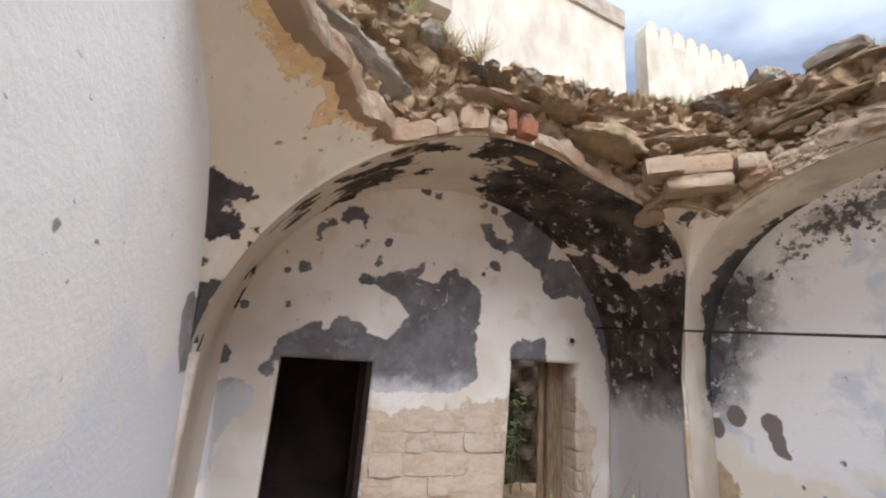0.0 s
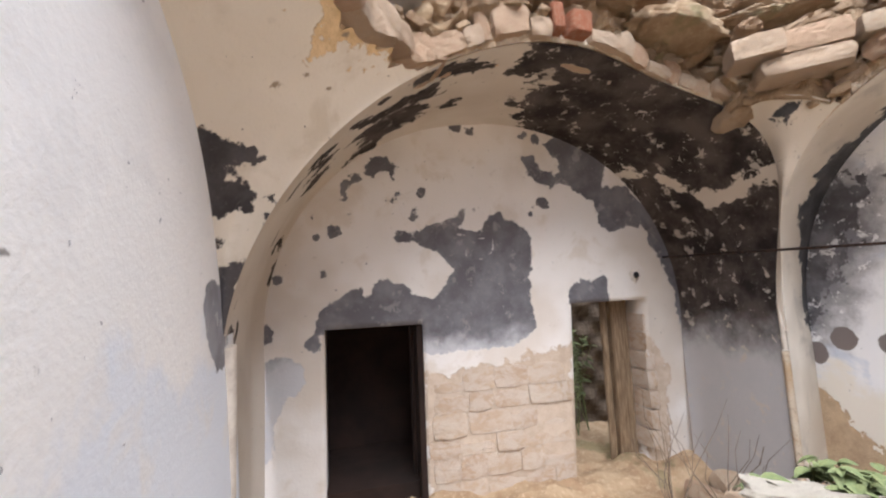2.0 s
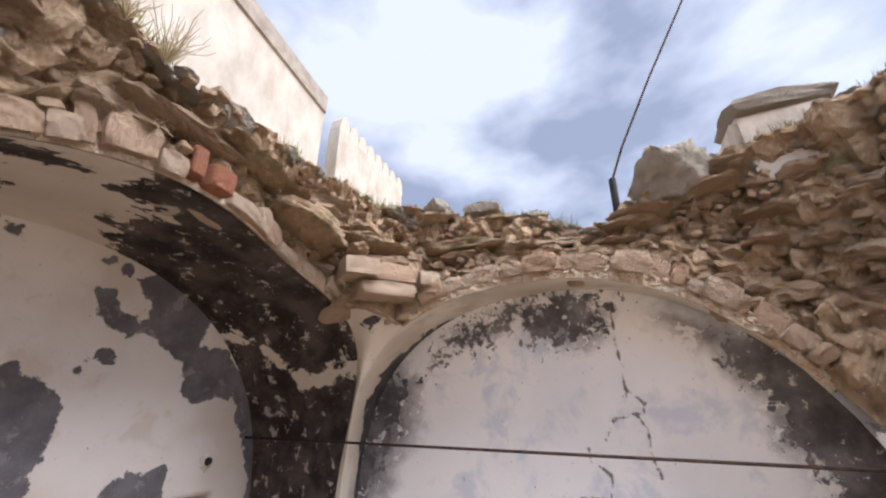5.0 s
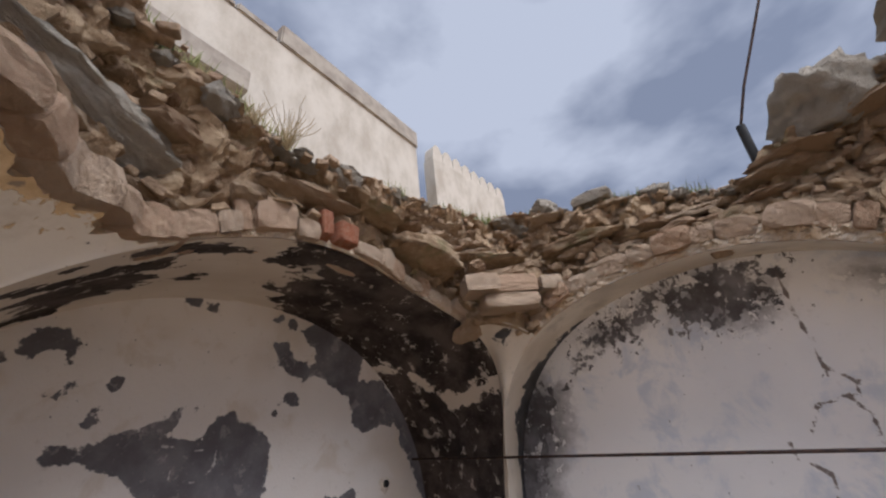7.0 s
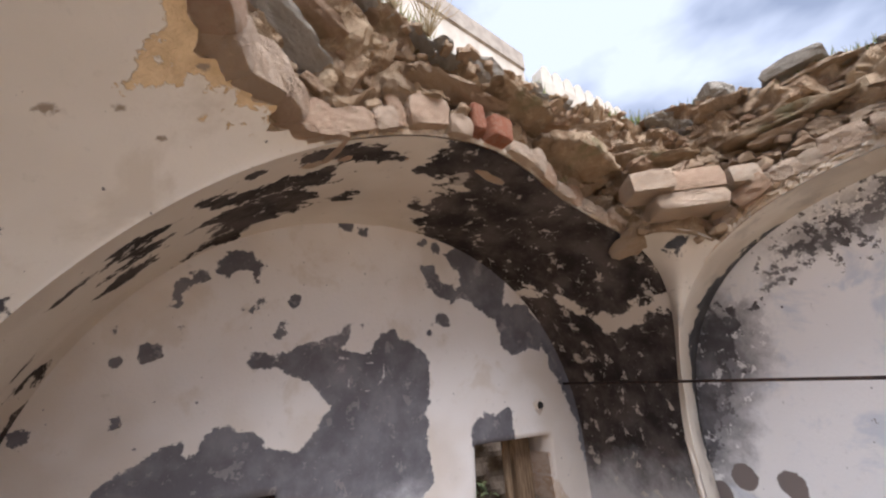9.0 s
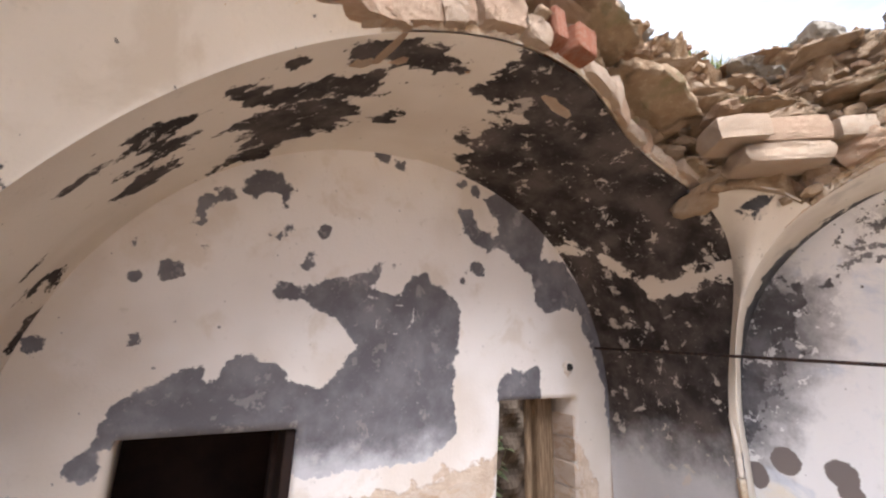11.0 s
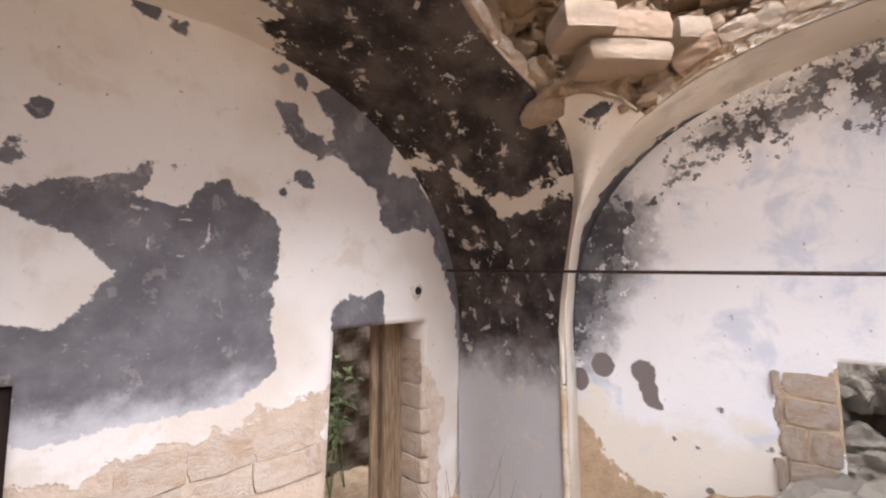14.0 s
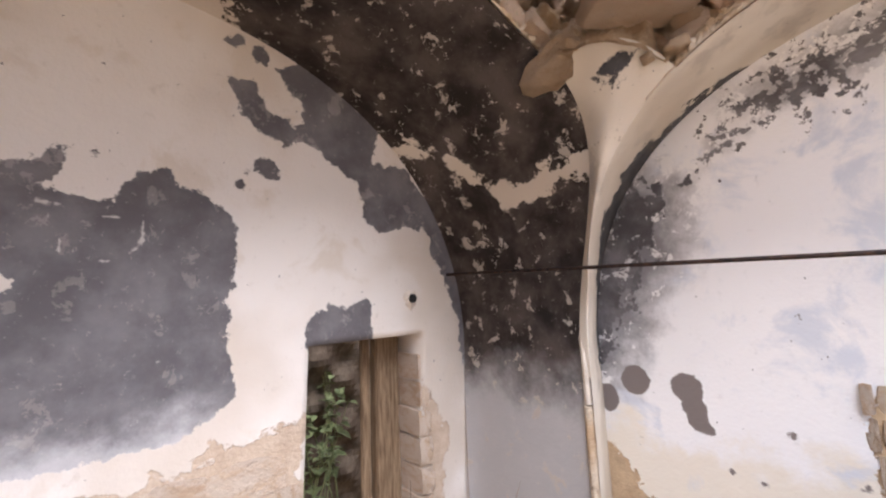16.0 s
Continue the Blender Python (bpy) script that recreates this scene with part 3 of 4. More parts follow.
def web_paint(U, V, P):
    y, z = P[:, 1].reshape(U.shape), P[:, 2].reshape(U.shape)
    near = near_line(y, z, ([(2.33, 2.89), (2.39, 2.83), (2.44, 2.69)],), 0.012)
    return np.max([inside(y, z, WEB_DARK) - 0.2 * np.maximum(0.25 - V, 0), inside(y, z, WEB_LOW) + 0.01, near, spots(y, z, ((2.14, 2.76, 0.04), (2.26, 2.61, 0.04)))], axis=0)


RING = ([(2.26, 3.01), (2.21, 3.10), (2.24, 3.13), (2.32, 3.11), (2.37, 3.06), (2.36, 2.99)],)


def web_crack(U, V, P):
    y, z = P[:, 1].reshape(U.shape), P[:, 2].reshape(U.shape)
    return np.maximum(near_line(y, z, RING, -0.006), spots(y, z, ((1.94, 3.35, 0.02), (1.90, 3.63, 0.012), (1.98, 3.44, 0.012), (2.10, 3.44, 0.012))))


web = sheet("vault_web_left", np.linspace(0.0, 1, 90), np.linspace(0, 1.14, 80), web_left, m_web, 0.0, (), {"paint": web_paint, "crack": web_crack, "bare": lambda U, V, P: 0.7 * (U - 0.93 + 0.06 * V) - 3 * np.maximum(V - 0.85, 0) - 1.2 * np.maximum(0.25 - V, 0)})
tagged(web, "surviving cream plastered corner of the broken vault", "vault", kind="structure")


def web_edge(U, V):
    """The broken thickness of the vault along its torn edge."""
    x, y, z = web_left(np.ones(U.shape), U)
    lumps = np.array([wobble((u, v, 0), 16, 0.05) + wobble((u, v, 0), 45, 0.02, 3) for u, v in zip((U * 2).ravel(), (V * 2).ravel())]).reshape(U.shape)
    lumps = lumps * np.clip(V * 12, 0, 1)
    return x + lumps + 0.15 * V, y + lumps + 0.25 * V, z + V


torn = sheet("vault_web_edge", np.linspace(0, 1.14, 120), np.linspace(0, 0.20, 8), web_edge, m_mortar, smooth=False)
tagged(torn, "torn ochre edge of the broken vault", "vault", kind="structure")


def corner(U, V):
    """The pendentive between the back arch and the right arch."""
    x, z = back_arch(U * 0.93)
    y = back_edge(x, z)
    yr, zr = right_arch(U * 0.95)
    xr = right_edge(yr, zr)
    sag = 0.10 * np.sin(math.pi * V) * U
    return x + (xr - x) * V - sag, y + (yr - y) * V - sag, z + (zr - z) * V + 0.4 * sag


def pendentive_crack(U, V, P):
    level = 0.003 - np.abs(P[:, 2] - 3.24 - 0.03 * np.sin(P[:, 0] * 17))
    slope = 0.002 - np.abs(P[:, 0] - P[:, 1] - 1.48 - 0.05 * np.sin(P[:, 2] * 13))
    return np.maximum(level, slope).reshape(U.shape)


def pendentive_paint(U, V, P):
    return spots(P[:, 0].reshape(U.shape), P[:, 2].reshape(U.shape), ((3.40, 3.50, 0.045), (3.41, 3.45, 0.035)))


pend = sheet("vault_web_corner", np.linspace(0.0, 1, 40), np.linspace(0, 1, 26), corner, m_pend, 0.0, (), {"paint": pendentive_paint, "crack": pendentive_crack})
tagged(pend, "cream plastered pendentive tapering down to the pier", "vault", kind="structure")

front = sheet("wall_front", steps(-2.0, 6.0, cell=0.2), steps(0.0, 1.5, cell=0.1), lambda U, V: (U, 0 * U - 5.5 + 0.05 * np.sin(U * 3), V), m_left, 0.4)
tagged(front, "low plain ruined wall closing the open side", "wall", kind="structure")
near = sheet("wall_near", steps(3.0, 4.9, cell=0.05), steps(-0.2, 3.3, cell=0.05), lambda U, V: (U, 0 * U - 2.0, V), m_right, 0.3, (), {"paint": lambda U, V, P: 0.5 - np.abs(V - 2.6)})
tagged(near, "sooty plastered wall end beside the near pier", "wall", kind="structure")
slant = sheet("pier_front", np.linspace(0, 1, 16), steps(-0.2, 3.0, cell=0.06), lambda U, V: (3.80 - 0.7 * U, -1.37 - 0.6 * U, V), m_right, 0, (), {"paint": lambda U, V, P: 0.12 - 0.5 * np.abs(V - 2.6)})
tagged(slant, "sooty plastered face of the near pier", "wall", kind="structure")
def pier_web_place(U, V):
    y, z = right_arch(U)
    x = right_edge(y, np.maximum(z, 1.5))
    return x + (3.60 - x) * V, y + (-1.62 - y) * V, z + 0.06 * V


pier_web = sheet("pier_web", np.linspace(2.62, math.pi, 24), np.linspace(0, 1, 12), pier_web_place, m_right, 0, (), {"paint": lambda U, V, P: 0.12 - 0.3 * np.abs(V - 0.6), "veil": lambda U, V, P: 0.3 - 0.2 * V})
tagged(pier_web, "sooty plaster between the window arch and the near pier", "wall", kind="structure")
pier = sheet("pier_near", steps(3.8, 4.4, cell=0.05), steps(-0.2, 2.4, cell=0.05), lambda U, V: (U, -1.38 - 0.22 * (U - 3.8) / 0.6, V), m_right, 0.0, (), {"paint": lambda U, V, P: 0.1 - 0.3 * np.abs(V - 2.0)})
tagged(pier, "peeling limewashed side of the near pier", "wall", kind="structure")


# ---- pieces of stone ----
def hull_stone(seed, points=13, flat=1.0, boxy=0.5):
    """A stone about 1 across: squared with chipped corners (8 points), or rough and rounded."""
    r = random.Random(seed)
    bm = bmesh.new()
    if points <= 8:
        for i in range(8):
            bm.verts.new([(0.5 if i >> k & 1 else -0.5) * (1 - boxy * 0.45 * r.random()) for k in range(3)])
        bmesh.ops.convex_hull(bm, input=bm.verts[:])
        bmesh.ops.bevel(bm, geom=bm.edges[:], offset=0.06, segments=1, affect="EDGES", clamp_overlap=True)
        return bm
    bmesh.ops.create_icosphere(bm, subdivisions=3 if points < 20 else 4, radius=0.56)
    lift = Vector((r.uniform(0, 50), r.uniform(0, 50), 0))
    cuts = [(Vector([r.gauss(0, 1) for _ in range(3)]).normalized(), r.uniform(0.30, 0.46) if boxy < 0.9 else r.uniform(0.48, 0.66)) for _ in range(7)]
    for v in bm.verts:
        d = v.co.normalized()
        square = 1 / max(abs(d.x), abs(d.y), abs(d.z)) ** boxy
        v.co = d * 0.50 * square * (1 + 0.22 * noise.noise(d * 1.6 + lift))
        for n, far in cuts:
            over = v.co.dot(n) - far
            if over > 0:
                v.co -= n * over * 0.92
        v.co += (0.4 if boxy > 0.9 else 1.0) * d * (0.10 * noise.noise(d * 3.5 + lift) + 0.09 * noise.noise(d * 8.0 + lift) + 0.05 * noise.noise(d * 17.0 + lift))
        v.co.z *= flat
    return bm


def block_stone(seed, worn):
    """A squared block 1 across, with chipped corners and uneven faces."""
    r = random.Random(seed)
    bm = bmesh.new()
    bmesh.ops.create_cube(bm, size=1.0)
    bmesh.ops.subdivide_edges(bm, edges=bm.edges[:], cuts=3, use_grid_fill=True)
    lift = Vector((r.uniform(0, 50), r.uniform(0, 50), 0))
    skew = [r.uniform(-0.12, 0.12) * worn for _ in range(4)]
    for v in bm.verts:
        c = v.co.copy()
        corner_near = max(0.0, abs(c.x) + abs(c.y) + abs(c.z) - 1.05)
        v.co = c * (1 - 0.32 * worn * corner_near * (1 + noise.noise(c * 2 + lift)))
        v.co += c.normalized() * worn * (0.07 * noise.noise(c * 2.2 + lift) + 0.05 * noise.noise(c * 6 + lift))
        v.co.x += skew[0] * c.z + skew[1] * c.y
        v.co.z += skew[2] * c.x
    return bm


def block_meshes(material, count, start, worn):
    out = []
    for i in range(count):
        bm = block_stone(start + i, worn)
        data = bpy.data.meshes.new("block")
        bm.to_mesh(data)
        bm.free()
        data.materials.append(material)
        out.append(data)
    return out


def stone_meshes(material, count, start, **shape):
    out = []
    for i in range(count):
        bm = hull_stone(start + i, **shape)
        data = bpy.data.meshes.new("stone")
        bm.to_mesh(data)
        bm.free()
        data.materials.append(material)
        if shape["points"] > 19:
            data.polygons.foreach_set("use_smooth", [True] * len(data.polygons))
        out.append(data)
    return out


BLOCKS = block_meshes(m_lime, 9, 10, 0.7)
CRISP = block_meshes(m_lime, 4, 310, 0.4)
SLATES = block_meshes(m_grey, 4, 210, 0.9)
RUBBLE = stone_meshes(m_rubble, 10, 30, points=15, boxy=0.6) + stone_meshes(m_stone, 5, 60, points=14, boxy=0.8)
GREYS = stone_meshes(m_grey, 6, 80, points=15, boxy=0.6)
BOULDERS = stone_meshes(m_grey, 4, 130, points=24, boxy=0.45)
SLABS = stone_meshes(m_grey, 4, 90, points=24, boxy=0.8)
BRICKS = stone_meshes(m_brick, 2, 95, points=8, boxy=0.1)


def pose_of(at, axes, size):
    """axes: the stone's own x and z directions."""
    ax = Vector(axes[0]).normalized()
    az = (Vector(axes[1]) - ax * ax.dot(Vector(axes[1]))).normalized()
    turn = Matrix((ax, az.cross(ax), az)).transposed().to_4x4()
    return Matrix.Translation(at) @ turn @ Matrix.Diagonal((*size, 1))


# arch rings
ring_back = tagged(new("arch_ring"), "pale tuff voussoirs along the broken edge of the back arch", "arch", kind="structure")
rnd = random.Random(3)
phi = 2.06
while phi > 0.96:
    red = 1.50 < float(back_arch(phi)[0]) < 1.70
    want, step = 0.15 if red else rnd.choice((0.09, 0.13, 0.17, 0.23, 0.30)) * rnd.uniform(0.85, 1.15), 0.3
    while np.hypot(*(np.array(back_arch(phi - step)) - np.array(back_arch(phi)))) > want and step > 1e-4:
        step *= 0.93
    a, b = back_arch(phi), back_arch(phi - step)
    x, z = back_arch(phi - step / 2)
    y = float(back_edge(x, z))
    tan = Vector((float(b[0] - a[0]), float(back_edge(*b) - back_edge(*a)), float(b[1] - a[1])))
    out = Vector((-tan.z, 0, tan.x)) if tan.x > 0 else Vector((tan.z, 0, -tan.x))
    tall = rnd.uniform(0.10, 0.19) * (0.8 if x > 1.8 else 1.0)
    out = out.normalized() + Vector((rnd.uniform(-0.12, 0.12), rnd.uniform(-0.1, 0.1), 0))
    share("brick" if red else "voussoir", rnd.choice(BRICKS if red else BLOCKS), pose_of(Vector((float(x), y + 0.10, float(z) + 0.003)) + out.normalized() * tall * (0.70 if not red else 0.74) - (Vector((0, 0.05, 0)) if red else Vector()), (tan, out), (tan.length * 1.06, 0.30 + rnd.uniform(-0.06, 0.06), tall * 1.15)), ring_back)
    phi -= step
ring_right = tagged(new("arch_ring"), "pale tuff voussoirs along the broken edge of the window arch", "arch", kind="structure")
phi = 0.84
while phi < 2.5:
    step = rnd.choice((0.045, 0.06, 0.09, 0.13)) * rnd.uniform(0.85, 1.15)
    a, b = right_arch(phi), right_arch(phi + step)
    y, z = right_arch(phi + step / 2)
    x = float(right_edge(y, z))
    tan = Vector((float(right_edge(*b) - right_edge(*a)), float(b[0] - a[0]), float(b[1] - a[1])))
    out = Vector((0, tan.z, -tan.y)) if tan.y < 0 else Vector((0, -tan.z, tan.y))
    tall = rnd.uniform(0.08, 0.16)
    out = out.normalized() + Vector((rnd.uniform(-0.1, 0.1), rnd.uniform(-0.12, 0.12), 0))
    share("voussoir", rnd.choice(BLOCKS), pose_of(Vector((x + 0.10, float(y), float(z) + 0.003)) + out.normalized() * (tall * 0.70 + 0.05), (tan, out), (tan.length * 1.06, 0.30 + rnd.uniform(-0.06, 0.06), tall * 1.15)), ring_right)
    phi += step


def band(name, arch, lo, hi, axis):
    """The ragged lime mortar in which the voussoirs of an arch sit."""
    def place(U, V):
        a, z = arch(U)
        a2, z2 = arch(U + 0.01)
        ta, tz = a2 - a, z2 - z
        long = np.hypot(ta, tz) + 1e-9
        na, nz = -tz / long, ta / long
        flip = np.sign(nz) + (nz == 0)
        off = back_edge(a, z) if axis == "x" else right_edge(a, z)
        rough = np.array([wobble((u, v, 0), 22, 0.03) + wobble((u, v, 0), 60, 0.02, 5) for u, v in zip((U * 2).ravel(), V.ravel())]).reshape(U.shape)
        high = np.clip(V, 0, 0.16) * (0.8 + 6 * rough)
        deep = off - 0.012 + rough * np.clip(V * 40, 0, 1) + np.maximum(V - 0.16, 0)
        A, Z = a + na * flip * high, z + nz * flip * high
        return (A, deep, Z) if axis == "x" else (deep, A, Z)
    ob = sheet(name, np.linspace(lo, hi, 220), np.concatenate([np.linspace(0, 0.16, 9), [0.20]]), place, m_mortar, smooth=False)
    return tagged(ob, "ragged pale lime mortar along the broken arch edge", "mortar", kind="structure")


band("arch_mortar_back", back_arch, 2.03, 0.98, "x")
band("arch_mortar_right", right_arch, 0.84, 2.62, "y")

# ---- the broken face above the arches ----
def along(points):
    """A function of 0..1 that runs through the points at even steps of their own length."""
    pts = np.array(points, float)
    far = np.concatenate([[0], np.cumsum(np.linalg.norm(np.diff(pts, axis=0), axis=1))])
    far /= far[-1]
    return lambda s: np.stack([np.interp(s, far, pts[:, k]) for k in range(3)], -1), far


wx, wy, wz = web_left(np.ones(8), np.linspace(0.98, 0.0, 8))
base_pts = [(-0.42, -0.3, 3.72)] + [(float(x) - 0.02, float(y) + 0.04, float(z) + 0.16) for x, y, z in zip(wx, wy, wz)]
base_pts += [(float(x), float(back_edge(x, z)) + 0.01, float(z) + 0.17) for x, z in (back_arch(p) for p in np.linspace(1.95, 1.0, 10))]
px, py, pz = corner(np.ones(6), np.linspace(0.12, 0.88, 6))
base_pts += [(float(x) - 0.01, float(y) - 0.01, float(z) - 0.04) for x, y, z in zip(px, py, pz)]
base_pts += [(float(right_edge(y, z)) + 0.02, float(y), float(z) + 0.10) for y, z in (right_arch(p) for p in np.linspace(1.05, 2.6, 12))]
base_pts += [(3.74, -1.22, 2.62), (3.5, -1.62, 2.75), (2.9, -1.85, 3.2)]
rim_pts = [(-0.75, -0.5, 4.6), (-0.70, 0.7, 4.9), (-0.45, 1.40, 5.0), (0.0, 1.80, 5.0), (0.40, 2.00, 4.88), (0.80, 2.05, 4.70), (1.24, 2.05, 4.50), (1.63, 2.15, 4.55), (1.90, 2.22, 4.62), (2.4, 2.30, 4.75), (2.85, 2.32, 4.80), (3.3, 2.32, 4.86),
           (3.75, 2.32, 4.95), (4.1, 2.20, 5.02), (4.16, 1.9, 4.96), (4.16, 1.45, 4.82), (4.16, 1.0, 4.70), (4.16, 0.62, 4.56), (4.14, 0.2, 4.38), (4.14, -0.1, 4.42), (4.14, -0.33, 4.56), (4.14, -0.7, 4.72), (4.1, -1.1, 4.80), (4.0, -1.6, 4.9), (3.9, -2.0, 5.0), (3.3, -2.2, 5.0)]
base_at, base_far = along(base_pts)
rim_raw, rim_far = along(rim_pts)


def nearest_rim():
    """Pairs the rim with the base by the bearing from the room's middle."""
    s = np.linspace(0, 1, 400)
    b, r = base_at(s), rim_raw(s)
    turn_b = np.unwrap(np.arctan2(b[:, 1] - CY, b[:, 0] - CX))
    turn_r = np.unwrap(np.arctan2(r[:, 1] - CY, r[:, 0] - CX))
    return lambda q: rim_raw(np.interp(-np.interp(q, s, turn_b), -turn_r, s))


rim_at = nearest_rim()


def face_point(s, h):
    """h: 0 at the arch, 1 at the rim, over 1 back over the roof."""
    b, r = base_at(s), rim_at(s)
    k = np.clip(h, 0, 1)[..., None]
    bow = np.sin(np.pi * k) * 0.10
    p = b + (r - b) * k
    outward = np.stack([r[..., 0] - CX, r[..., 1] - CY, 0 * r[..., 0]], -1)
    outward /= np.linalg.norm(outward, axis=-1, keepdims=True)
    back = np.clip(h - 1, 0, None)[..., None]
    return p + outward * (bow + back * 1.0) + np.array([0, 0, 1.0]) * (-back * 0.12)


def face_rough(U, V):
    P = face_point(U, V)
    flat = P.reshape(-1, 3)
    grow = np.clip(V.ravel() / 0.12, 0.15, 1)
    for i in range(len(flat)):
        d = wobble(flat[i], 3.0, 0.20) + wobble(flat[i], 9.0, 0.12, 4.0) + wobble(flat[i], 22.0, 0.05, 7.0)
        v = Vector((flat[i][0] - CX, flat[i][1] - CY, 0)).normalized()
        flat[i] += np.array(v) * d * grow[i]
        flat[i][2] += wobble(flat[i], 6.0, 0.10, 9.0) * grow[i]
    P = flat.reshape(P.shape)
    return P[..., 0], P[..., 1], P[..., 2]


face = sheet("broken_vault_fill", np.linspace(0, 1, 420), np.concatenate([np.linspace(0, 1, 60), np.linspace(1.05, 2.6, 16)]), face_rough, m_earth, 0, (), None, smooth=False)
tagged(face, "earth and lime fill exposed above the broken vault", "rubble", kind="structure")

stones_face = tagged(new("broken_masonry"), "rough tuff stones sticking out of the broken vault", "masonry", kind="structure")
rnd = random.Random(11)
taken = []
for n in range(2600):
    if len(taken) >= 290:
        break
    s, h = rnd.uniform(0.03, 0.97), rnd.random() ** 0.85 * 1.12
    size = (0.09 + 0.22 * rnd.random() ** 2.2) * (1.15 if h < 0.5 else 0.9)
    p = face_point(np.array(s), np.array(h))
    if any((p[0] - q[0]) ** 2 + (p[1] - q[1]) ** 2 + 1.6 * (p[2] - q[2]) ** 2 < (0.5 * (size + w)) ** 2 for q, w in taken):
        continue
    taken.append((p, size))
    inward = Vector((CX - p[0], CY - p[1], 0.0)).normalized()
    side = Vector((-inward.y, inward.x, rnd.uniform(-0.25, 0.25)))
    kit = GREYS if h > 0.86 else RUBBLE
    share("stone", rnd.choice(kit), pose_of(Vector(p) - inward * size * rnd.uniform(0.05, 0.38), (side, (rnd.uniform(-0.2, 0.2), rnd.uniform(-0.2, 0.2), 1)), (size * rnd.uniform(1.0, 1.7), size * 1.2, size * rnd.uniform(0.55, 0.85))), stones_face)

# the large squared blocks in the corner and the slabs of the rim
for n in range(34):
    s, h = rnd.uniform(0.12, 0.9), rnd.uniform(0.35, 1.0)
    p = Vector(face_point(np.array(s), np.array(h)))
    inward = Vector((CX - p.x, CY - p.y, 0.0)).normalized()
    share("stone", rnd.choice(RUBBLE), pose_of(p + inward * rnd.uniform(-0.04, 0.05), ((-inward.y, inward.x, rnd.uniform(-0.08, 0.08)), (rnd.uniform(-0.1, 0.1), rnd.uniform(-0.1, 0.1), 1)), (rnd.uniform(0.30, 0.62), 0.34, rnd.uniform(0.07, 0.13))), stones_face)
for n in range(11):
    v = 0.04 + 0.085 * n
    a, c = (np.array(web_left(np.array([1.0]), np.array([q]))).ravel() for q in (v - 0.04, v + 0.04))
    p = Vector((a + c) / 2)
    tan = Vector(c - a)
    share("stone", rnd.choice(BLOCKS), pose_of(p + Vector((0.02, 0.10, 0.085)), (tan, (0, 0, 1)), (tan.length * 1.1, 0.30, rnd.uniform(0.13, 0.2))), stones_face)
slab = share("stone_slab", SLABS[1], pose_of((0.33, 2.02, 4.12), ((0.84, 0.52, -0.12), (-0.35, 0.6, 0.75)), (1.15, 0.46, 0.26)))
tagged(slab, "long grey stone slab leaning above the broken vault", "slab")
for s_at, lift, long, tall, kit in ((0, 0.09, 0.30, 0.15, CRISP), (1, 0.09, 0.40, 0.16, CRISP), (2, 0.08, 0.20, 0.13, CRISP), (3, 0.26, 0.20, 0.14, RUBBLE), (4, 0.26, 0.24, 0.15, RUBBLE), (5, -0.06, 0.5, 0.12, BLOCKS)):
    x = (3.16, 3.44, 3.68, 3.2, 3.5, 3.40)[s_at]
    y = (2.08, 1.92, 1.70, 2.12, 1.95, 1.96)[s_at]
    share("stone", rnd.choice(kit), pose_of((x - 0.06, y - 0.06, 3.80 + lift), ((0.75, -0.62, 0.03), (0, 0, 1)), (long, 0.28, tall)), stones_face)


def ledge(at, along_dir, long, deep, tall, seed):
    """A crumbling shelf of earth and lime that juts out of the fill."""
    bm = hull_stone(seed, points=24, boxy=0.85)
    bmesh.ops.scale(bm, vec=(long, deep, tall), verts=bm.verts[:])
    ob = part("earth_ledge", bm, m_ledge, None, "", True)
    ob.matrix_basis = pose_of(at, (along_dir, (0, 0, 1)), (1, 1, 1))
    return tagged(ob, "crumbling brown shelf of earth in the broken vault", "ledge", "earth shelves")


ledge((2.70, 2.30, 4.22), (1, 0.05, 0.03), 0.80, 0.42, 0.24, 401)
ledge((3.45, 2.16, 4.30), (0.8, -0.55, 0.05), 0.75, 0.40, 0.13, 402)
ledge((2.05, 2.22, 4.36), (1, 0.1, -0.05), 0.60, 0.36, 0.10, 403)
ledge((4.02, 1.35, 4.32), (0.1, -1, -0.06), 0.80, 0.36, 0.12, 404)
ledge((4.00, 0.20, 4.02), (0, -1, 0.02), 0.42, 0.30, 0.17, 405)


def joined_stones(name, places, material, seed, label, category):
    """Many small stones in one mesh."""
    r = random.Random(seed)
    shapes = []
    for i in range(6):
        bm = hull_stone(200 + i, points=8, boxy=0.9)
        shapes.append(([v.co.copy() for v in bm.verts], [[v.index for v in f.verts] for f in bm.faces] if not bm.verts.index_update() else []))
        bm.free()
    verts, faces = [], []
    for at, size in places:
        vs, fs = r.choice(shapes)
        m = Matrix.Translation(at) @ Euler((r.uniform(-0.5, 0.5), r.uniform(-0.5, 0.5), r.uniform(0, 6.3))).to_matrix().to_4x4() @ Matrix.Diagonal((size * r.uniform(0.8, 1.5), size * r.uniform(0.8, 1.3), size * r.uniform(0.5, 0.9), 1))
        k = len(verts)
        verts += [m @ v for v in vs]
        faces += [[k + i for i in f] for f in fs]
    data = bpy.data.meshes.new(name)
    data.from_pydata(verts, [], faces)
    data.materials.append(material)
    return tagged(new(name, data), label, category, kind="stuff")


rnd = random.Random(17)
small = []
for _ in range(1500):
    s, h = rnd.uniform(0.01, 0.99), rnd.random() * 1.25
    small.append((Vector(face_point(np.array(s), np.array(h))) + Vector([rnd.uniform(-0.05, 0.05) for _ in range(3)]), rnd.uniform(0.03, 0.10)))
joined_stones("small_rubble", small, m_small, 18, "small stones and mortar lumps in the broken fill", "rubble")


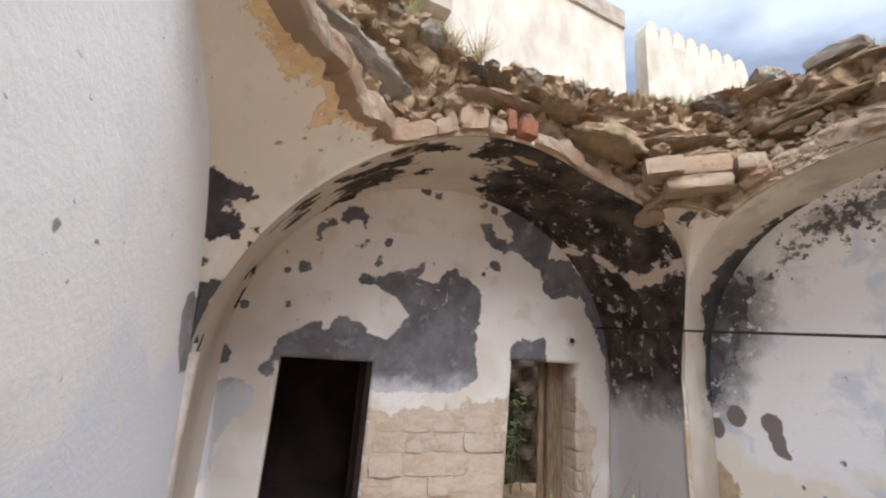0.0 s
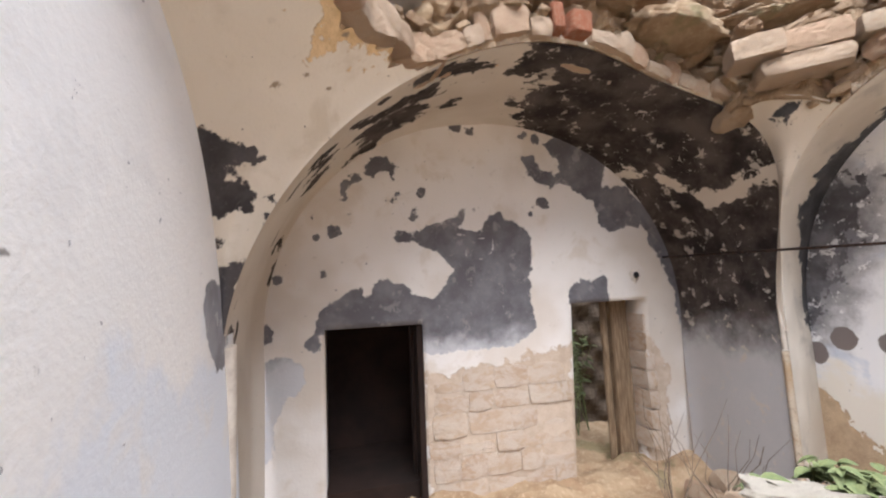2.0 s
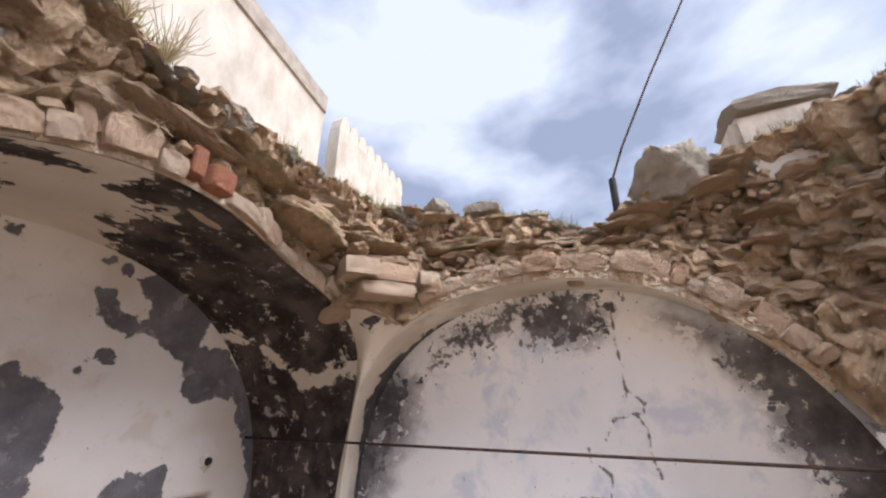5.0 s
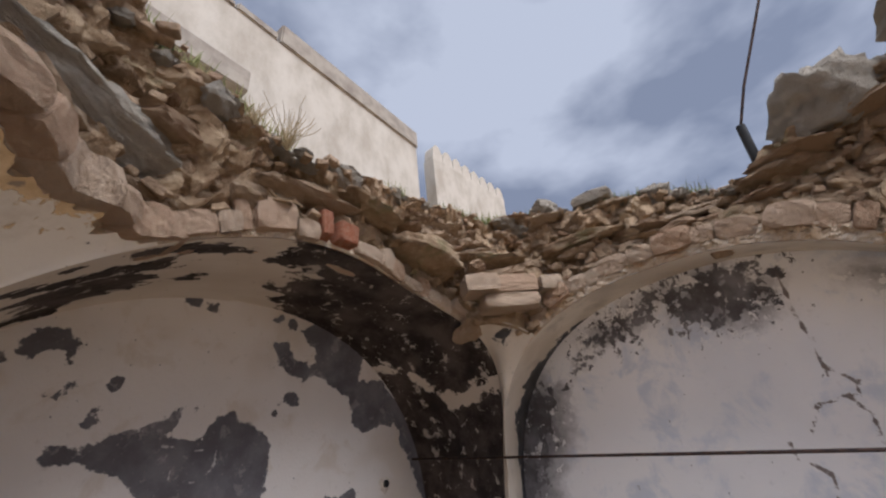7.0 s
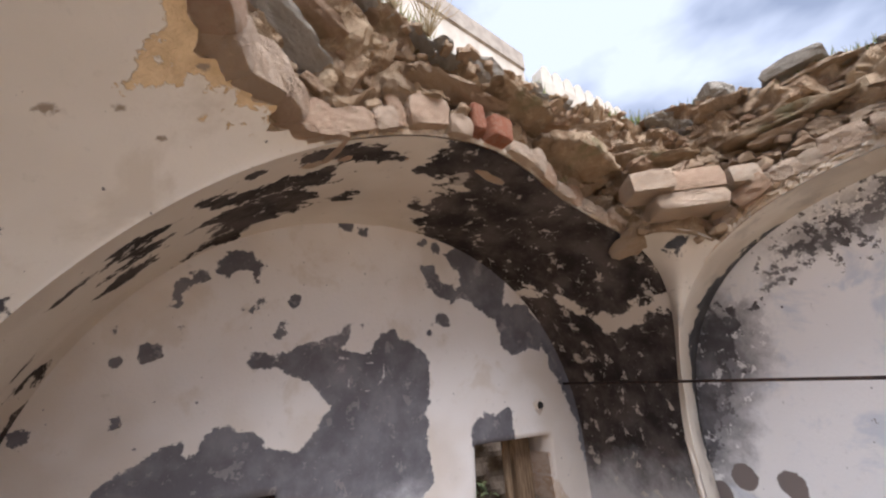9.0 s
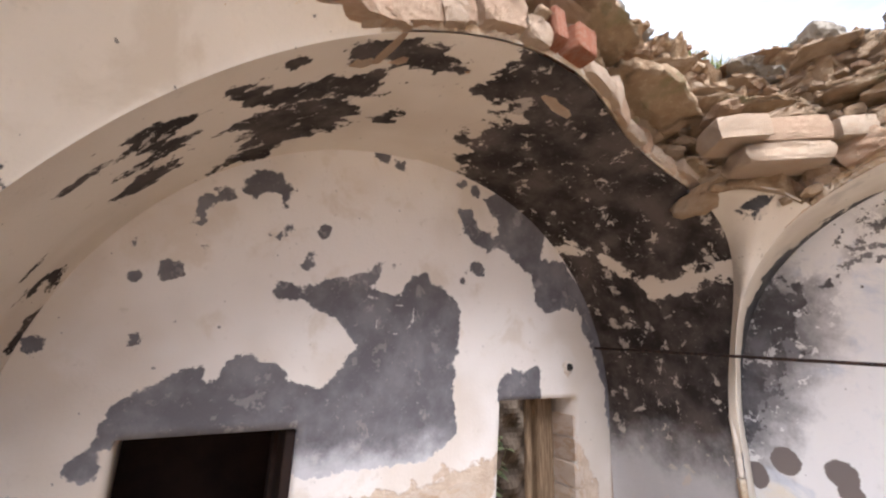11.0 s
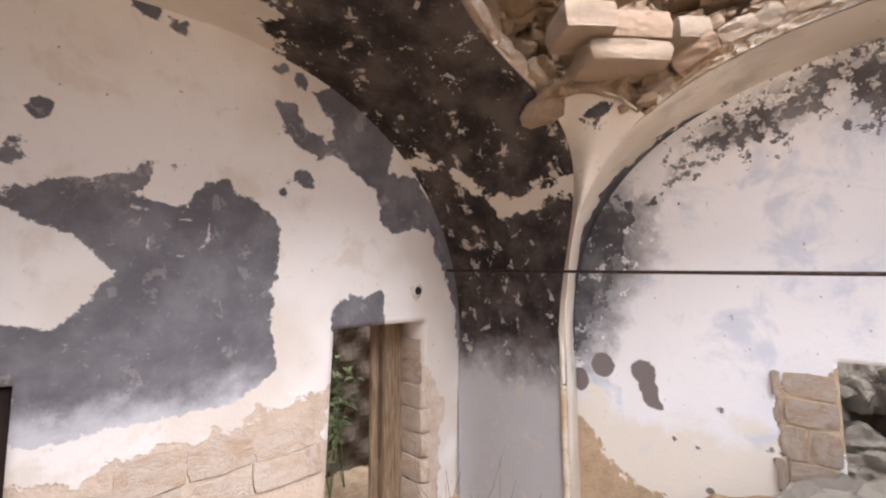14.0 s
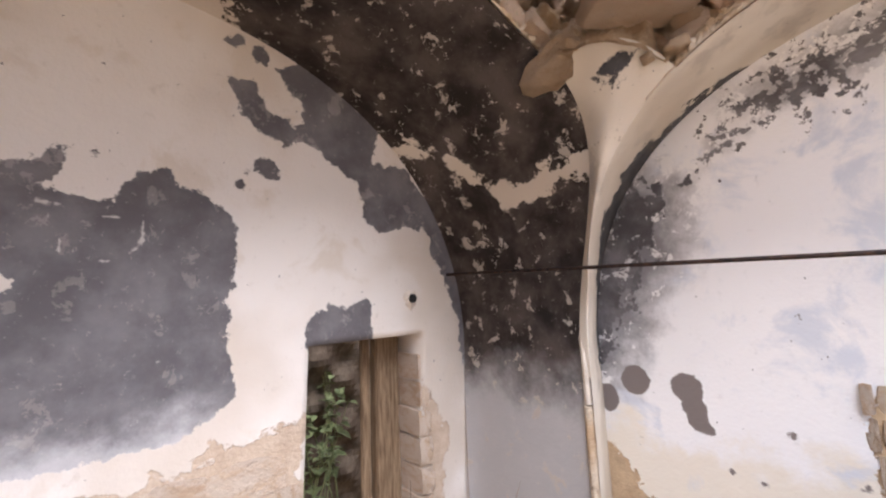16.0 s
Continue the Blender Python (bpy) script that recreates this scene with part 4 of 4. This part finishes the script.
# ---- ground ----
def ground_z(x, y):
    z = 0.92 - 0.62 * np.clip((y - 1.75) / 0.9, 0, 1)
    z = z + 0.28 * np.exp(-((x - 4.2) ** 2 / 0.5 + (y - 0.5) ** 2 / 1.2))
    z = z + 0.26 * np.exp(-((x - 2.5) ** 2 + (y - 1.5) ** 2) / 0.30)
    inside_room = (x > -0.4) & (x < 4.4) & (y > -2.4) & (y < 3.6)
    return np.where(inside_room, z, 0.35)


def ground_place(U, V):
    Z = ground_z(U, V)
    shape = Z.shape
    bumps = np.array([wobble((x, y, 0), 2.2, 0.10) + wobble((x, y, 0), 7, 0.05, 3) for x, y in zip(U.ravel(), V.ravel())]).reshape(shape)
    return U, V, Z + np.where(np.abs(U) < 8, bumps, 0)


ground = sheet("ground", np.concatenate([[-900, -60, -8, -1.2], np.linspace(-0.6, 5.0, 80), [6, 9, 60, 900]]), np.concatenate([[-900, -60, -8, -3.2], np.linspace(-2.6, 4.6, 90), [6, 9, 60, 900]]), ground_place, m_ground, smooth=False)
tagged(ground, "rough earth floor strewn with rubble", "ground", kind="structure")

m_pale = stone_material("pale_dusty_limestone", (0.74, 0.68, 0.58), (0.62, 0.55, 0.45), (0.68, 0.61, 0.51))
PALE = stone_meshes(m_pale, 5, 160, points=15, boxy=0.85)
# the heap of fallen blocks under and behind the window
rnd = random.Random(23)
for n in range(60):
    y = rnd.uniform(-1.1, 1.25)
    x = rnd.uniform(3.55, 4.25)
    size = rnd.uniform(0.16, 0.36)
    z = float(ground_z(np.array(x), np.array(y))) + size * 0.2 + rnd.uniform(0, 0.06)
    st = share("fallen_stone", rnd.choice(PALE if n % 3 else GREYS), Matrix.Translation((x, y, z)) @ Euler((rnd.uniform(-0.5, 0.5), rnd.uniform(-0.5, 0.5), rnd.uniform(0, 6))).to_matrix().to_4x4() @ Matrix.Diagonal((size * 1.2, size, size * 0.75, 1)))
    tagged(st, "fallen rough tuff block lying on the rubble heap", "stone", "fallen stones under the window")
for n, (x, y, z, turn, tip) in enumerate(((4.05, 2.15, 0.42, 0.5, 0.35), (3.7, 2.3, 0.42, 2.0, 0.3))):
    st = share("fallen_slab", SLABS[n % 4], Matrix.Translation((x, y, z)) @ Euler((tip, tip * 0.5, turn)).to_matrix().to_4x4() @ Matrix.Diagonal((0.62, 0.42, 0.13, 1)))
    tagged(st, "flat broken stone slab fallen against the wall", "slab", "fallen slabs")
for n, (x, y, z, size, turn) in enumerate(((4.12, 0.62, 1.26, 0.66, 0.4), (4.10, 0.0, 1.20, 0.50, 1.3), (3.95, 1.05, 1.05, 0.36, 2.2), (4.15, -0.45, 1.14, 0.40, 0.9), (3.98, 0.30, 1.12, 0.34, 0.2))):
    st = share("fallen_boulder", PALE[n % 3], Matrix.Translation((x, y, z)) @ Euler((0.3, 0.4 - 0.2 * n, turn)).to_matrix().to_4x4() @ Matrix.Diagonal((size * 0.7, size, size * 0.6, 1)))
    tagged(st, "large pale fallen tuff block below the window", "stone", "large blocks under the window")
rnd = random.Random(29)
for n in range(120):
    y, lay = rnd.uniform(-0.9, 1.7), rnd.random()
    x = 4.95 + lay * 1.1
    size = rnd.uniform(0.20, 0.40)
    z = 0.42 + lay * 1.1 * 1.35 + rnd.uniform(0.0, 0.14)
    st = share("fallen_stone", rnd.choice(GREYS), Matrix.Translation((x, y, z)) @ Euler((rnd.uniform(-0.7, 0.7), rnd.uniform(-0.7, 0.7), rnd.uniform(0, 6))).to_matrix().to_4x4() @ Matrix.Diagonal((size * 1.25, size, size * 0.85, 1)))
    tagged(st, "grey rubble block piled outside the window opening", "stone", "rubble behind the window")
# dark base colour paints the shadowed gaps between the piled stones
back_heap = sheet("rubble_slope", steps(4.85, 7.0, cell=0.08), steps(-2.0, 2.6, cell=0.08), lambda U, V: (U, V, 0.22 + np.clip((U - 4.85) * 1.35, 0, 1.9) + 0.08 * np.sin(U * 17 + V * 9) * np.cos(V * 13)), m_shade_earth, smooth=False)
tagged(back_heap, "earthy rubble slope piled outside the window", "rubble", kind="structure")

# ---- the iron tie rod ----
bm = bmesh.new()
bmesh.ops.create_cone(bm, cap_ends=True, segments=10, radius1=0.011, radius2=0.011, depth=6.2)
rod = part("tie_rod", bm, m_iron, smooth=True)
rod.matrix_basis = pose_of(Vector((3.715, 3.72, 2.571)) + Vector((0.0, -1, -0.037)).normalized() * 3.1, ((1, 0, 0), (0.0, -1, -0.037)), (1, 1, 1))
tagged(rod, "thin dark rusty iron tie rod crossing the room", "tie rod")


def tube(points, radius, name, material, parent=None, taper=1.0):
    """A round bar through the points."""
    curve = bpy.data.curves.new(name, "CURVE")
    curve.dimensions, curve.bevel_depth, curve.bevel_resolution, curve.use_fill_caps = "3D", radius, 2, True
    line = curve.splines.new("POLY")
    line.points.add(len(points) - 1)
    for n, (p, q) in enumerate(zip(line.points, points)):
        p.co, p.radius = (*q, 1), 1 + (taper - 1) * n / max(1, len(points) - 1)
    ob = bpy.data.objects.new(name, curve)
    scene.collection.objects.link(ob)
    data = bpy.data.meshes.new_from_object(ob.evaluated_get(bpy.context.evaluated_depsgraph_get()))
    bpy.data.objects.remove(ob)
    bpy.data.curves.remove(curve)
    data.materials.clear()
    data.materials.append(material)
    made = new(name, data)
    made.parent = parent
    return made


# ---- hanging cable with its black sleeve ----
cable = tagged(new("hanging_cable"), "thin grey cable ending in a black sleeve above the rim", "cable")
tube([(4.30, -0.17, 4.93), (4.30, -0.33, 5.30), (4.30, -0.75, 6.10), (4.28, -1.6, 7.6), (4.2, -3.4, 10.5)], 0.012, "wire", m_iron, cable)
sleeve = tube([(4.30, -0.15, 4.50), (4.30, -0.17, 4.94)], 0.036, "sleeve", m_black, cable)
tagged(sleeve, "black rubber sleeve")

# ---- neighbouring house ----
house = tagged(new("house"), "white rendered house wall with grey stone parapet", "house")
house.matrix_basis = pose(2.41, 5.5, 0, 0, 0, 6.8)
box_part("wall", -5.5, 4.2, 0.0, 0.4, 0.0, 10.10, m_house, house)
box_part("parapet", 0.0, 4.24, -0.05, 0.3, 10.104, 10.66, m_band, house, "grey stone parapet band", 0.03)
box_part("coping", -5.5, -0.9, -0.04, 0.3, 10.104, 10.24, m_band, house, "worn coping stones", 0.03)
box_part("coping", -0.88, -0.06, -0.04, 0.3, 10.104, 10.30, m_band, house, "worn coping stones", 0.03)
box_part("ledge", -5.5, -0.55, -0.30, -0.004, 8.05, 8.50, m_band, house, "grey stone ledge", 0.02)
box_part("side_wall", 3.8, 4.2, 0.404, 6.0, 0.0, 10.1, m_house, house)
shed = tagged(new("house"), "low pale house wall with a scalloped tile crest", "house")
box_part("wall", 7.6, 11.3, 6.3, 6.7, 0.0, 10.55, m_house, shed)
for n in range(8):
    bm = bmesh.new()
    ring = [(math.cos(a) * 0.20, math.sin(a) * 0.34 + 0.30) for a in np.linspace(0, math.pi, 9)]
    outline = [(-0.23, 0.0), (-0.23, 0.12)] + ring[::-1] + [(0.23, 0.12), (0.23, 0.0)]
    low = [bm.verts.new((x, 0.0, z)) for x, z in outline]
    high = [bm.verts.new((x, 0.36, z)) for x, z in outline]
    bm.faces.new(low)
    bm.faces.new(high[::-1])
    for k in range(len(outline)):
        bm.faces.new((low[k], high[k], high[(k + 1) % len(outline)], low[(k + 1) % len(outline)]))
    bmesh.ops.recalc_face_normals(bm, faces=bm.faces[:])
    crest = part("crest_tile", bm, m_house, shed)
    crest.matrix_basis = Matrix.Translation((7.85 + n * 0.47, 6.32, 10.51 - 0.02 * n))

garden = sheet("garden_wall", steps(2.3, 5.0, cell=0.06), steps(0.2, 2.9, cell=0.06), lambda U, V: (U, 0 * U + 5.15 + 0.07 * np.sin(U * 11) * np.cos(V * 14), V), m_shade_earth, 0.2, smooth=False)
tagged(garden, "rough earth bank behind the side opening, coloured dark for shade", "wall", kind="structure")

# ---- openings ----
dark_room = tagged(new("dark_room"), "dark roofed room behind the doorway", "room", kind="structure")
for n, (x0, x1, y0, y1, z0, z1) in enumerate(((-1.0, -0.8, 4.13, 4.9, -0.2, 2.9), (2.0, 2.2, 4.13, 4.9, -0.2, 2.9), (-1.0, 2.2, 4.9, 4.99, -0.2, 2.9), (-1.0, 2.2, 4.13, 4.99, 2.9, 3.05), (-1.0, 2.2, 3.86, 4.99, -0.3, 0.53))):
    box_part("wall" if n < 3 else ("roof", "floor")[n - 3], x0, x1, y0, y1, z0, z1, m_unlit, dark_room)
# the frame shares the room's painted darkness instead of a wood colour
frame_door = tagged(new("door_frame"), "wooden frame inside the doorway, in the unlit room's near-black", "door frame")
box_part("jamb", 0.90, 0.958, 3.76, 4.10, 0.0, 1.99, m_unlit, frame_door, "", 0.006)
box_part("stop", 0.87, 0.90, 3.98, 4.10, 0.0, 1.99, m_unlit, frame_door, "", 0.004)
leaf = tagged(new("old_door"), "weathered wooden door post standing in the gap", "door")
box_part("post", 3.20, 3.31, 3.98, 4.07, 0.3, 2.11, m_wood, leaf, "", 0.01)
box_part("board", 3.32, 3.45, 4.02, 4.06, 0.3, 2.11, m_wood, leaf, "", 0.008)
box_part("board", 3.10, 3.18, 4.03, 4.06, 0.3, 2.10, m_wood, leaf, "", 0.008)
lintel = box_part("wooden_lintel", 2.50, 3.50, 3.74, 4.10, 2.116, 2.15, m_wood, None, "", 0.006)
tagged(lintel, "thin dark wooden lintel over the side opening", "lintel")
lintel = box_part("wooden_lintel", 4.41, 4.78, -0.36, 1.14, 1.956, 2.0, m_wood, None, "", 0.006)
tagged(lintel, "thin dark wooden lintel over the window", "lintel")

sill = box_part("lintel_stone", 4.375, 4.72, 0.43, 0.73, 1.958, 2.075, m_left, None, "", 0.012)
tagged(sill, "pale loose stone set above the window lintel", "stone")
edge = tube([(3.83, 2.585, -0.1), (3.83, 2.585, 1.0), (3.83, 2.585, 1.68)], 0.03, "pier_foot", m_mortar)
tagged(edge, "bare crumbling foot of the corner pier", "pier", kind="structure")
edge = tube([(3.83, 2.585, 1.69), (3.83, 2.585, 1.9), (3.87, 2.62, 2.35)], 0.022, "pier_edge", m_edge)
tagged(edge, "worn pale plaster edge of the corner pier", "pier", kind="structure")
edge = tube([(-0.425, 2.58, -0.1), (-0.425, 2.58, 1.8), (-0.42, 2.55, 2.05)], 0.05, "pier_edge", m_edge)
tagged(edge, "worn pale plaster edge of the corner pier", "pier", kind="structure")

# the little hole beside the side opening: a solid black cone paints its darkness
bm = bmesh.new()
bmesh.ops.create_cone(bm, cap_ends=True, segments=14, radius1=0.04, radius2=0.032, depth=0.05)
plug = part("hole_plug", bm, m_black, smooth=False)
bm = bmesh.new()
for k in range(16):
    a0, a1 = math.tau * k / 16, math.tau * (k + 1) / 16
    w0, w1 = (0.075 + 0.015 * math.sin(3 * a) + 0.01 * math.sin(7 * a) for a in (a0, a1))
    bm.faces.new([bm.verts.new(v) for v in ((math.cos(a0) * 0.036, math.sin(a0) * 0.036, 0.012), (math.cos(a0) * w0, math.sin(a0) * w0, -0.012), (math.cos(a1) * w1, math.sin(a1) * w1, -0.012), (math.cos(a1) * 0.036, math.sin(a1) * 0.036, 0.012))])
part("collar", bm, m_edge, plug, "ragged pale mortar collar")
plug.matrix_basis = pose_of((3.335, 3.685, 2.385), ((1, 0, 0), (0, -1, 0)), (1, 1, 1))
tagged(plug, "small hole in the plaster, its darkness a black plug", "pipe")


# ---- plants ----
def leaf_mesh(length, width, curl, material):
    bm = bmesh.new()
    rows = []
    for i in range(5):
        t = i / 4
        w = width * math.sin(math.pi * min(1, 0.12 + 0.88 * t)) * 0.5 + 0.001
        z = curl * t * t
        rows.append([bm.verts.new((k * w, length * t, z + abs(k) * w * 0.35)) for k in (-1, 0, 1)])
    for a, b in zip(rows, rows[1:]):
        for k in range(2):
            bm.faces.new((a[k], a[k + 1], b[k + 1], b[k]))
    data = bpy.data.meshes.new("leaf")
    bm.to_mesh(data)
    bm.free()
    data.materials.append(material)
    return data


LEAVES = [leaf_mesh(0.15, 0.11, -0.05, m_leaf), leaf_mesh(0.11, 0.09, -0.02, m_leaf), leaf_mesh(0.19, 0.13, -0.08, m_leaf)]
SHOOTS = [leaf_mesh(0.12, 0.10, -0.04, m_shoot), leaf_mesh(0.09, 0.075, -0.02, m_shoot), leaf_mesh(0.14, 0.12, 0.03, m_leaf)]


def weed(at, tall, count, seed, leaves=LEAVES, label="leafy green weed growing in the rubble"):
    r = random.Random(seed)
    plant = tagged(new("weed"), label, "weed", "weeds on the floor")
    plant.matrix_basis = Matrix.Translation(at)
    for _ in range(4):
        lean = Vector((r.uniform(-0.28, 0.28), r.uniform(-0.28, 0.28), 1))
        pts = [lean * tall * t + Vector((0, 0, -0.1 * t * t)) for t in (0, 0.35, 0.7, 1.0)]
        tube(pts, 0.006, "stem", m_leaf, plant, 0.4)
        for k in range(count):
            t = r.uniform(0.3, 1.0)
            m = Matrix.Translation(lean * tall * t + Vector((0, 0, -0.1 * t * t))) @ Euler((r.uniform(-0.3, 0.6), r.uniform(-0.3, 0.3), r.uniform(0, 6.3))).to_matrix().to_4x4()
            share("leaf", r.choice(leaves), m @ Matrix.Scale(r.uniform(0.35, 0.75), 4), plant)


def bush(at, tall, count, seed, name, label, material, wide=0.5, thin=0.004):
    r = random.Random(seed)
    plant = tagged(new(name), label, "bush")
    plant.matrix_basis = Matrix.Translation(at)
    for _ in range(count):
        a = r.uniform(0, 6.3)
        lean = Vector((math.cos(a) * wide * r.random(), math.sin(a) * wide * r.random(), 1)) * tall * r.uniform(0.6, 1.0)
        kink = Vector((r.uniform(-0.08, 0.08), r.uniform(-0.08, 0.08), 0)) * tall
        tube([(0, 0, -0.03), lean * 0.4 + kink, lean * 0.75 - kink * 0.6, lean], thin, "twig", material, plant, 0.35)
    return plant


rnd = random.Random(43)
for n in range(26):
    x, y = rnd.uniform(0.9, 3.9), rnd.uniform(2.1, 3.3)
    size = rnd.uniform(0.12, 0.30)
    st = share("fallen_stone", rnd.choice(RUBBLE + BLOCKS), Matrix.Translation((x, y, float(ground_z(np.array(x), np.array(y))) + size * 0.15)) @ Euler((rnd.uniform(-0.4, 0.4), rnd.uniform(-0.4, 0.4), rnd.uniform(0, 6))).to_matrix().to_4x4() @ Matrix.Diagonal((size * 1.3, size, size * 0.7, 1)))
    tagged(st, "fallen pale tuff stone among the weeds", "stone", "fallen stones among the weeds")
rnd = random.Random(41)
for x, y, tall in ((0.85, 0.60, 0.76), (0.95, 0.55, 0.80), (1.07, 0.50, 0.86), (1.18, 0.42, 0.92), (1.0, 0.64, 0.74), (1.30, 0.48, 0.90), (1.15, 0.58, 0.80)):
    weed((x, y, float(ground_z(np.array(x), np.array(y)))), tall + 0.06, 20, 50 + int(100 * x), SHOOTS, "weed with broad yellow-green leaves on the earth floor")
for n in range(9):
    x, y = rnd.uniform(2.2, 3.1), rnd.uniform(1.3, 1.8)
    weed((x, y, float(ground_z(np.array(x), np.array(y)))), rnd.uniform(0.22, 0.34), 7, 60 + n)
for n, (x, y, size) in enumerate(((2.20, 1.30, 0.34), (2.45, 1.22, 0.28), (2.42, 1.52, 0.40), (2.75, 1.36, 0.36), (2.62, 1.10, 0.24), (2.05, 1.55, 0.26))):
    st = share("fallen_slab", PALE[n % 3], Matrix.Translation((x, y, float(ground_z(np.array(x), np.array(y))) + 0.06)) @ Euler((0.2, -0.15 + 0.1 * n, 1.1 * n)).to_matrix().to_4x4() @ Matrix.Diagonal((size * 1.3, size, size * 0.45, 1)))
    tagged(st, "pale flat tuff block fallen among the weeds", "stone", "pale blocks among the weeds")
for n in range(5):
    weed((5.75 + 0.12 * n, -0.55 + 0.22 * n, 1.25 + 0.15 * n), 0.5, 9, 95 + n)
for n in range(4):
    weed((2.7 + 0.22 * n, 4.55 + 0.1 * n, 0.35), 1.2 + 0.1 * n, 14, 80 + n)
bush((2.9, 2.95, 0.3), 0.95, 12, 5, "bare_shrub", "leafless brown shrub in front of the side opening", m_twig, 0.8)
bush((3.4, 2.9, 0.3), 0.9, 11, 6, "bare_shrub", "leafless brown shrub in front of the side opening", m_twig, 0.9)
bush((1.26, 2.0, 4.42), 0.30, 40, 7, "dry_bush", "dry brown bush growing on the broken rim", m_dry, 0.9, 0.003)
bush((1.05, 2.0, 4.5), 0.16, 30, 8, "dry_bush", "dry brown bush growing on the broken rim", m_dry, 0.9, 0.003)


def grass(count, seed):
    r = random.Random(seed)
    verts, faces = [], []
    for _ in range(count):
        s, h = r.uniform(0.1, 0.98), 1.0 + r.random() * 0.5
        p = Vector(face_point(np.array(s), np.array(h)))
        if noise.noise(p * 1.7) < 0.0:
            continue
        a, tall = r.uniform(0, 6.3), r.uniform(0.05, 0.16)
        d, tip = Vector((math.cos(a), math.sin(a), 0)) * 0.006, Vector((r.uniform(-0.05, 0.05), r.uniform(-0.05, 0.05), tall))
        k = len(verts)
        verts += [p - d, p + d, p + tip]
        faces.append((k, k + 1, k + 2))
    data = bpy.data.meshes.new("grass")
    data.from_pydata(verts, [], faces)
    data.materials.append(m_moss)
    tagged(new("grass", data), "short green and dry grass along the broken rim", "grass", kind="stuff")


grass(16000, 61)

# ---- boulders on the rim ----
for at, size, turn, kit in (((4.25, -0.62, 4.72), (0.75, 0.62, 0.62), 0.4, BOULDERS), ((4.4, -1.15, 4.80), (0.5, 0.45, 0.35), 0.9, BOULDERS), ((4.3, -1.60, 5.25), (0.55, 0.80, 0.17), 0.1, SLATES), ((4.25, 0.62, 4.62), (0.24, 0.3, 0.2), 0.2, BOULDERS), ((4.2, 1.2, 4.83), (0.25, 0.4, 0.12), 0.1, SLATES), ((4.2, 1.75, 4.98), (0.3, 0.3, 0.22), 0.8, GREYS)):
    b = share("boulder", rnd.choice(kit), Matrix.Translation(at) @ Matrix.Rotation(turn, 4, "Z") @ Matrix.Diagonal((*size, 1)))
    tagged(b, "weathered grey boulder resting on the broken rim", "boulder")
stub = box_part("plastered_wall_stub", 4.05, 4.6, -1.95, -1.2, 4.4, 5.17, m_edge, None, "", 0.05)
tagged(stub, "white plastered stub of masonry on the rim", "masonry")


# ---- exposed ashlar: each block a piece of its wall ----
ASHLAR = block_meshes(m_washed, 10, 150, 0.55)
rnd = random.Random(71)
z = 0.30
while z < 1.62:
    tall, x = rnd.uniform(0.17, 0.23), 0.985 + rnd.uniform(0, 0.1)
    while x < 2.50:
        long = min(rnd.uniform(0.24, 0.46), 2.53 - x)
        top = 1.46 + (x - 1.0) * 0.08
        if long > 0.1 and z + tall * 0.5 < top + rnd.uniform(-0.08, 0.08):
            share("stone_block", rnd.choice(ASHLAR), Matrix.Translation((x + long / 2, float(back_wall_y(z)) + 0.048 + rnd.uniform(-0.012, 0.014), z + tall / 2)) @ Matrix.Diagonal((long, 0.13, tall, 1)), wall_back)
        x += long
    z += tall
z = 0.75
while z < 1.72:
    tall, y = rnd.uniform(0.15, 0.22), 1.105
    for long in ((0.26, 0.06), (0.15, 0.14))[rnd.random() < 0.4]:
        share("stone_block", rnd.choice(ASHLAR), Matrix.Translation((4.40 + 0.055 + rnd.uniform(-0.01, 0.01), y + long / 2, z + tall / 2)) @ Matrix.Diagonal((0.14, long - 0.01, tall - 0.012, 1)), wall_right)
        y += long
    z += tall
for z in np.arange(0.6, 1.95, 0.21):
    share("stone_block", rnd.choice(ASHLAR), Matrix.Translation((3.505 - 0.0 + rnd.uniform(-0.01, 0.01), 3.92, float(z))) @ Matrix.Diagonal((0.13, 0.34, 0.19, 1)), wall_back)
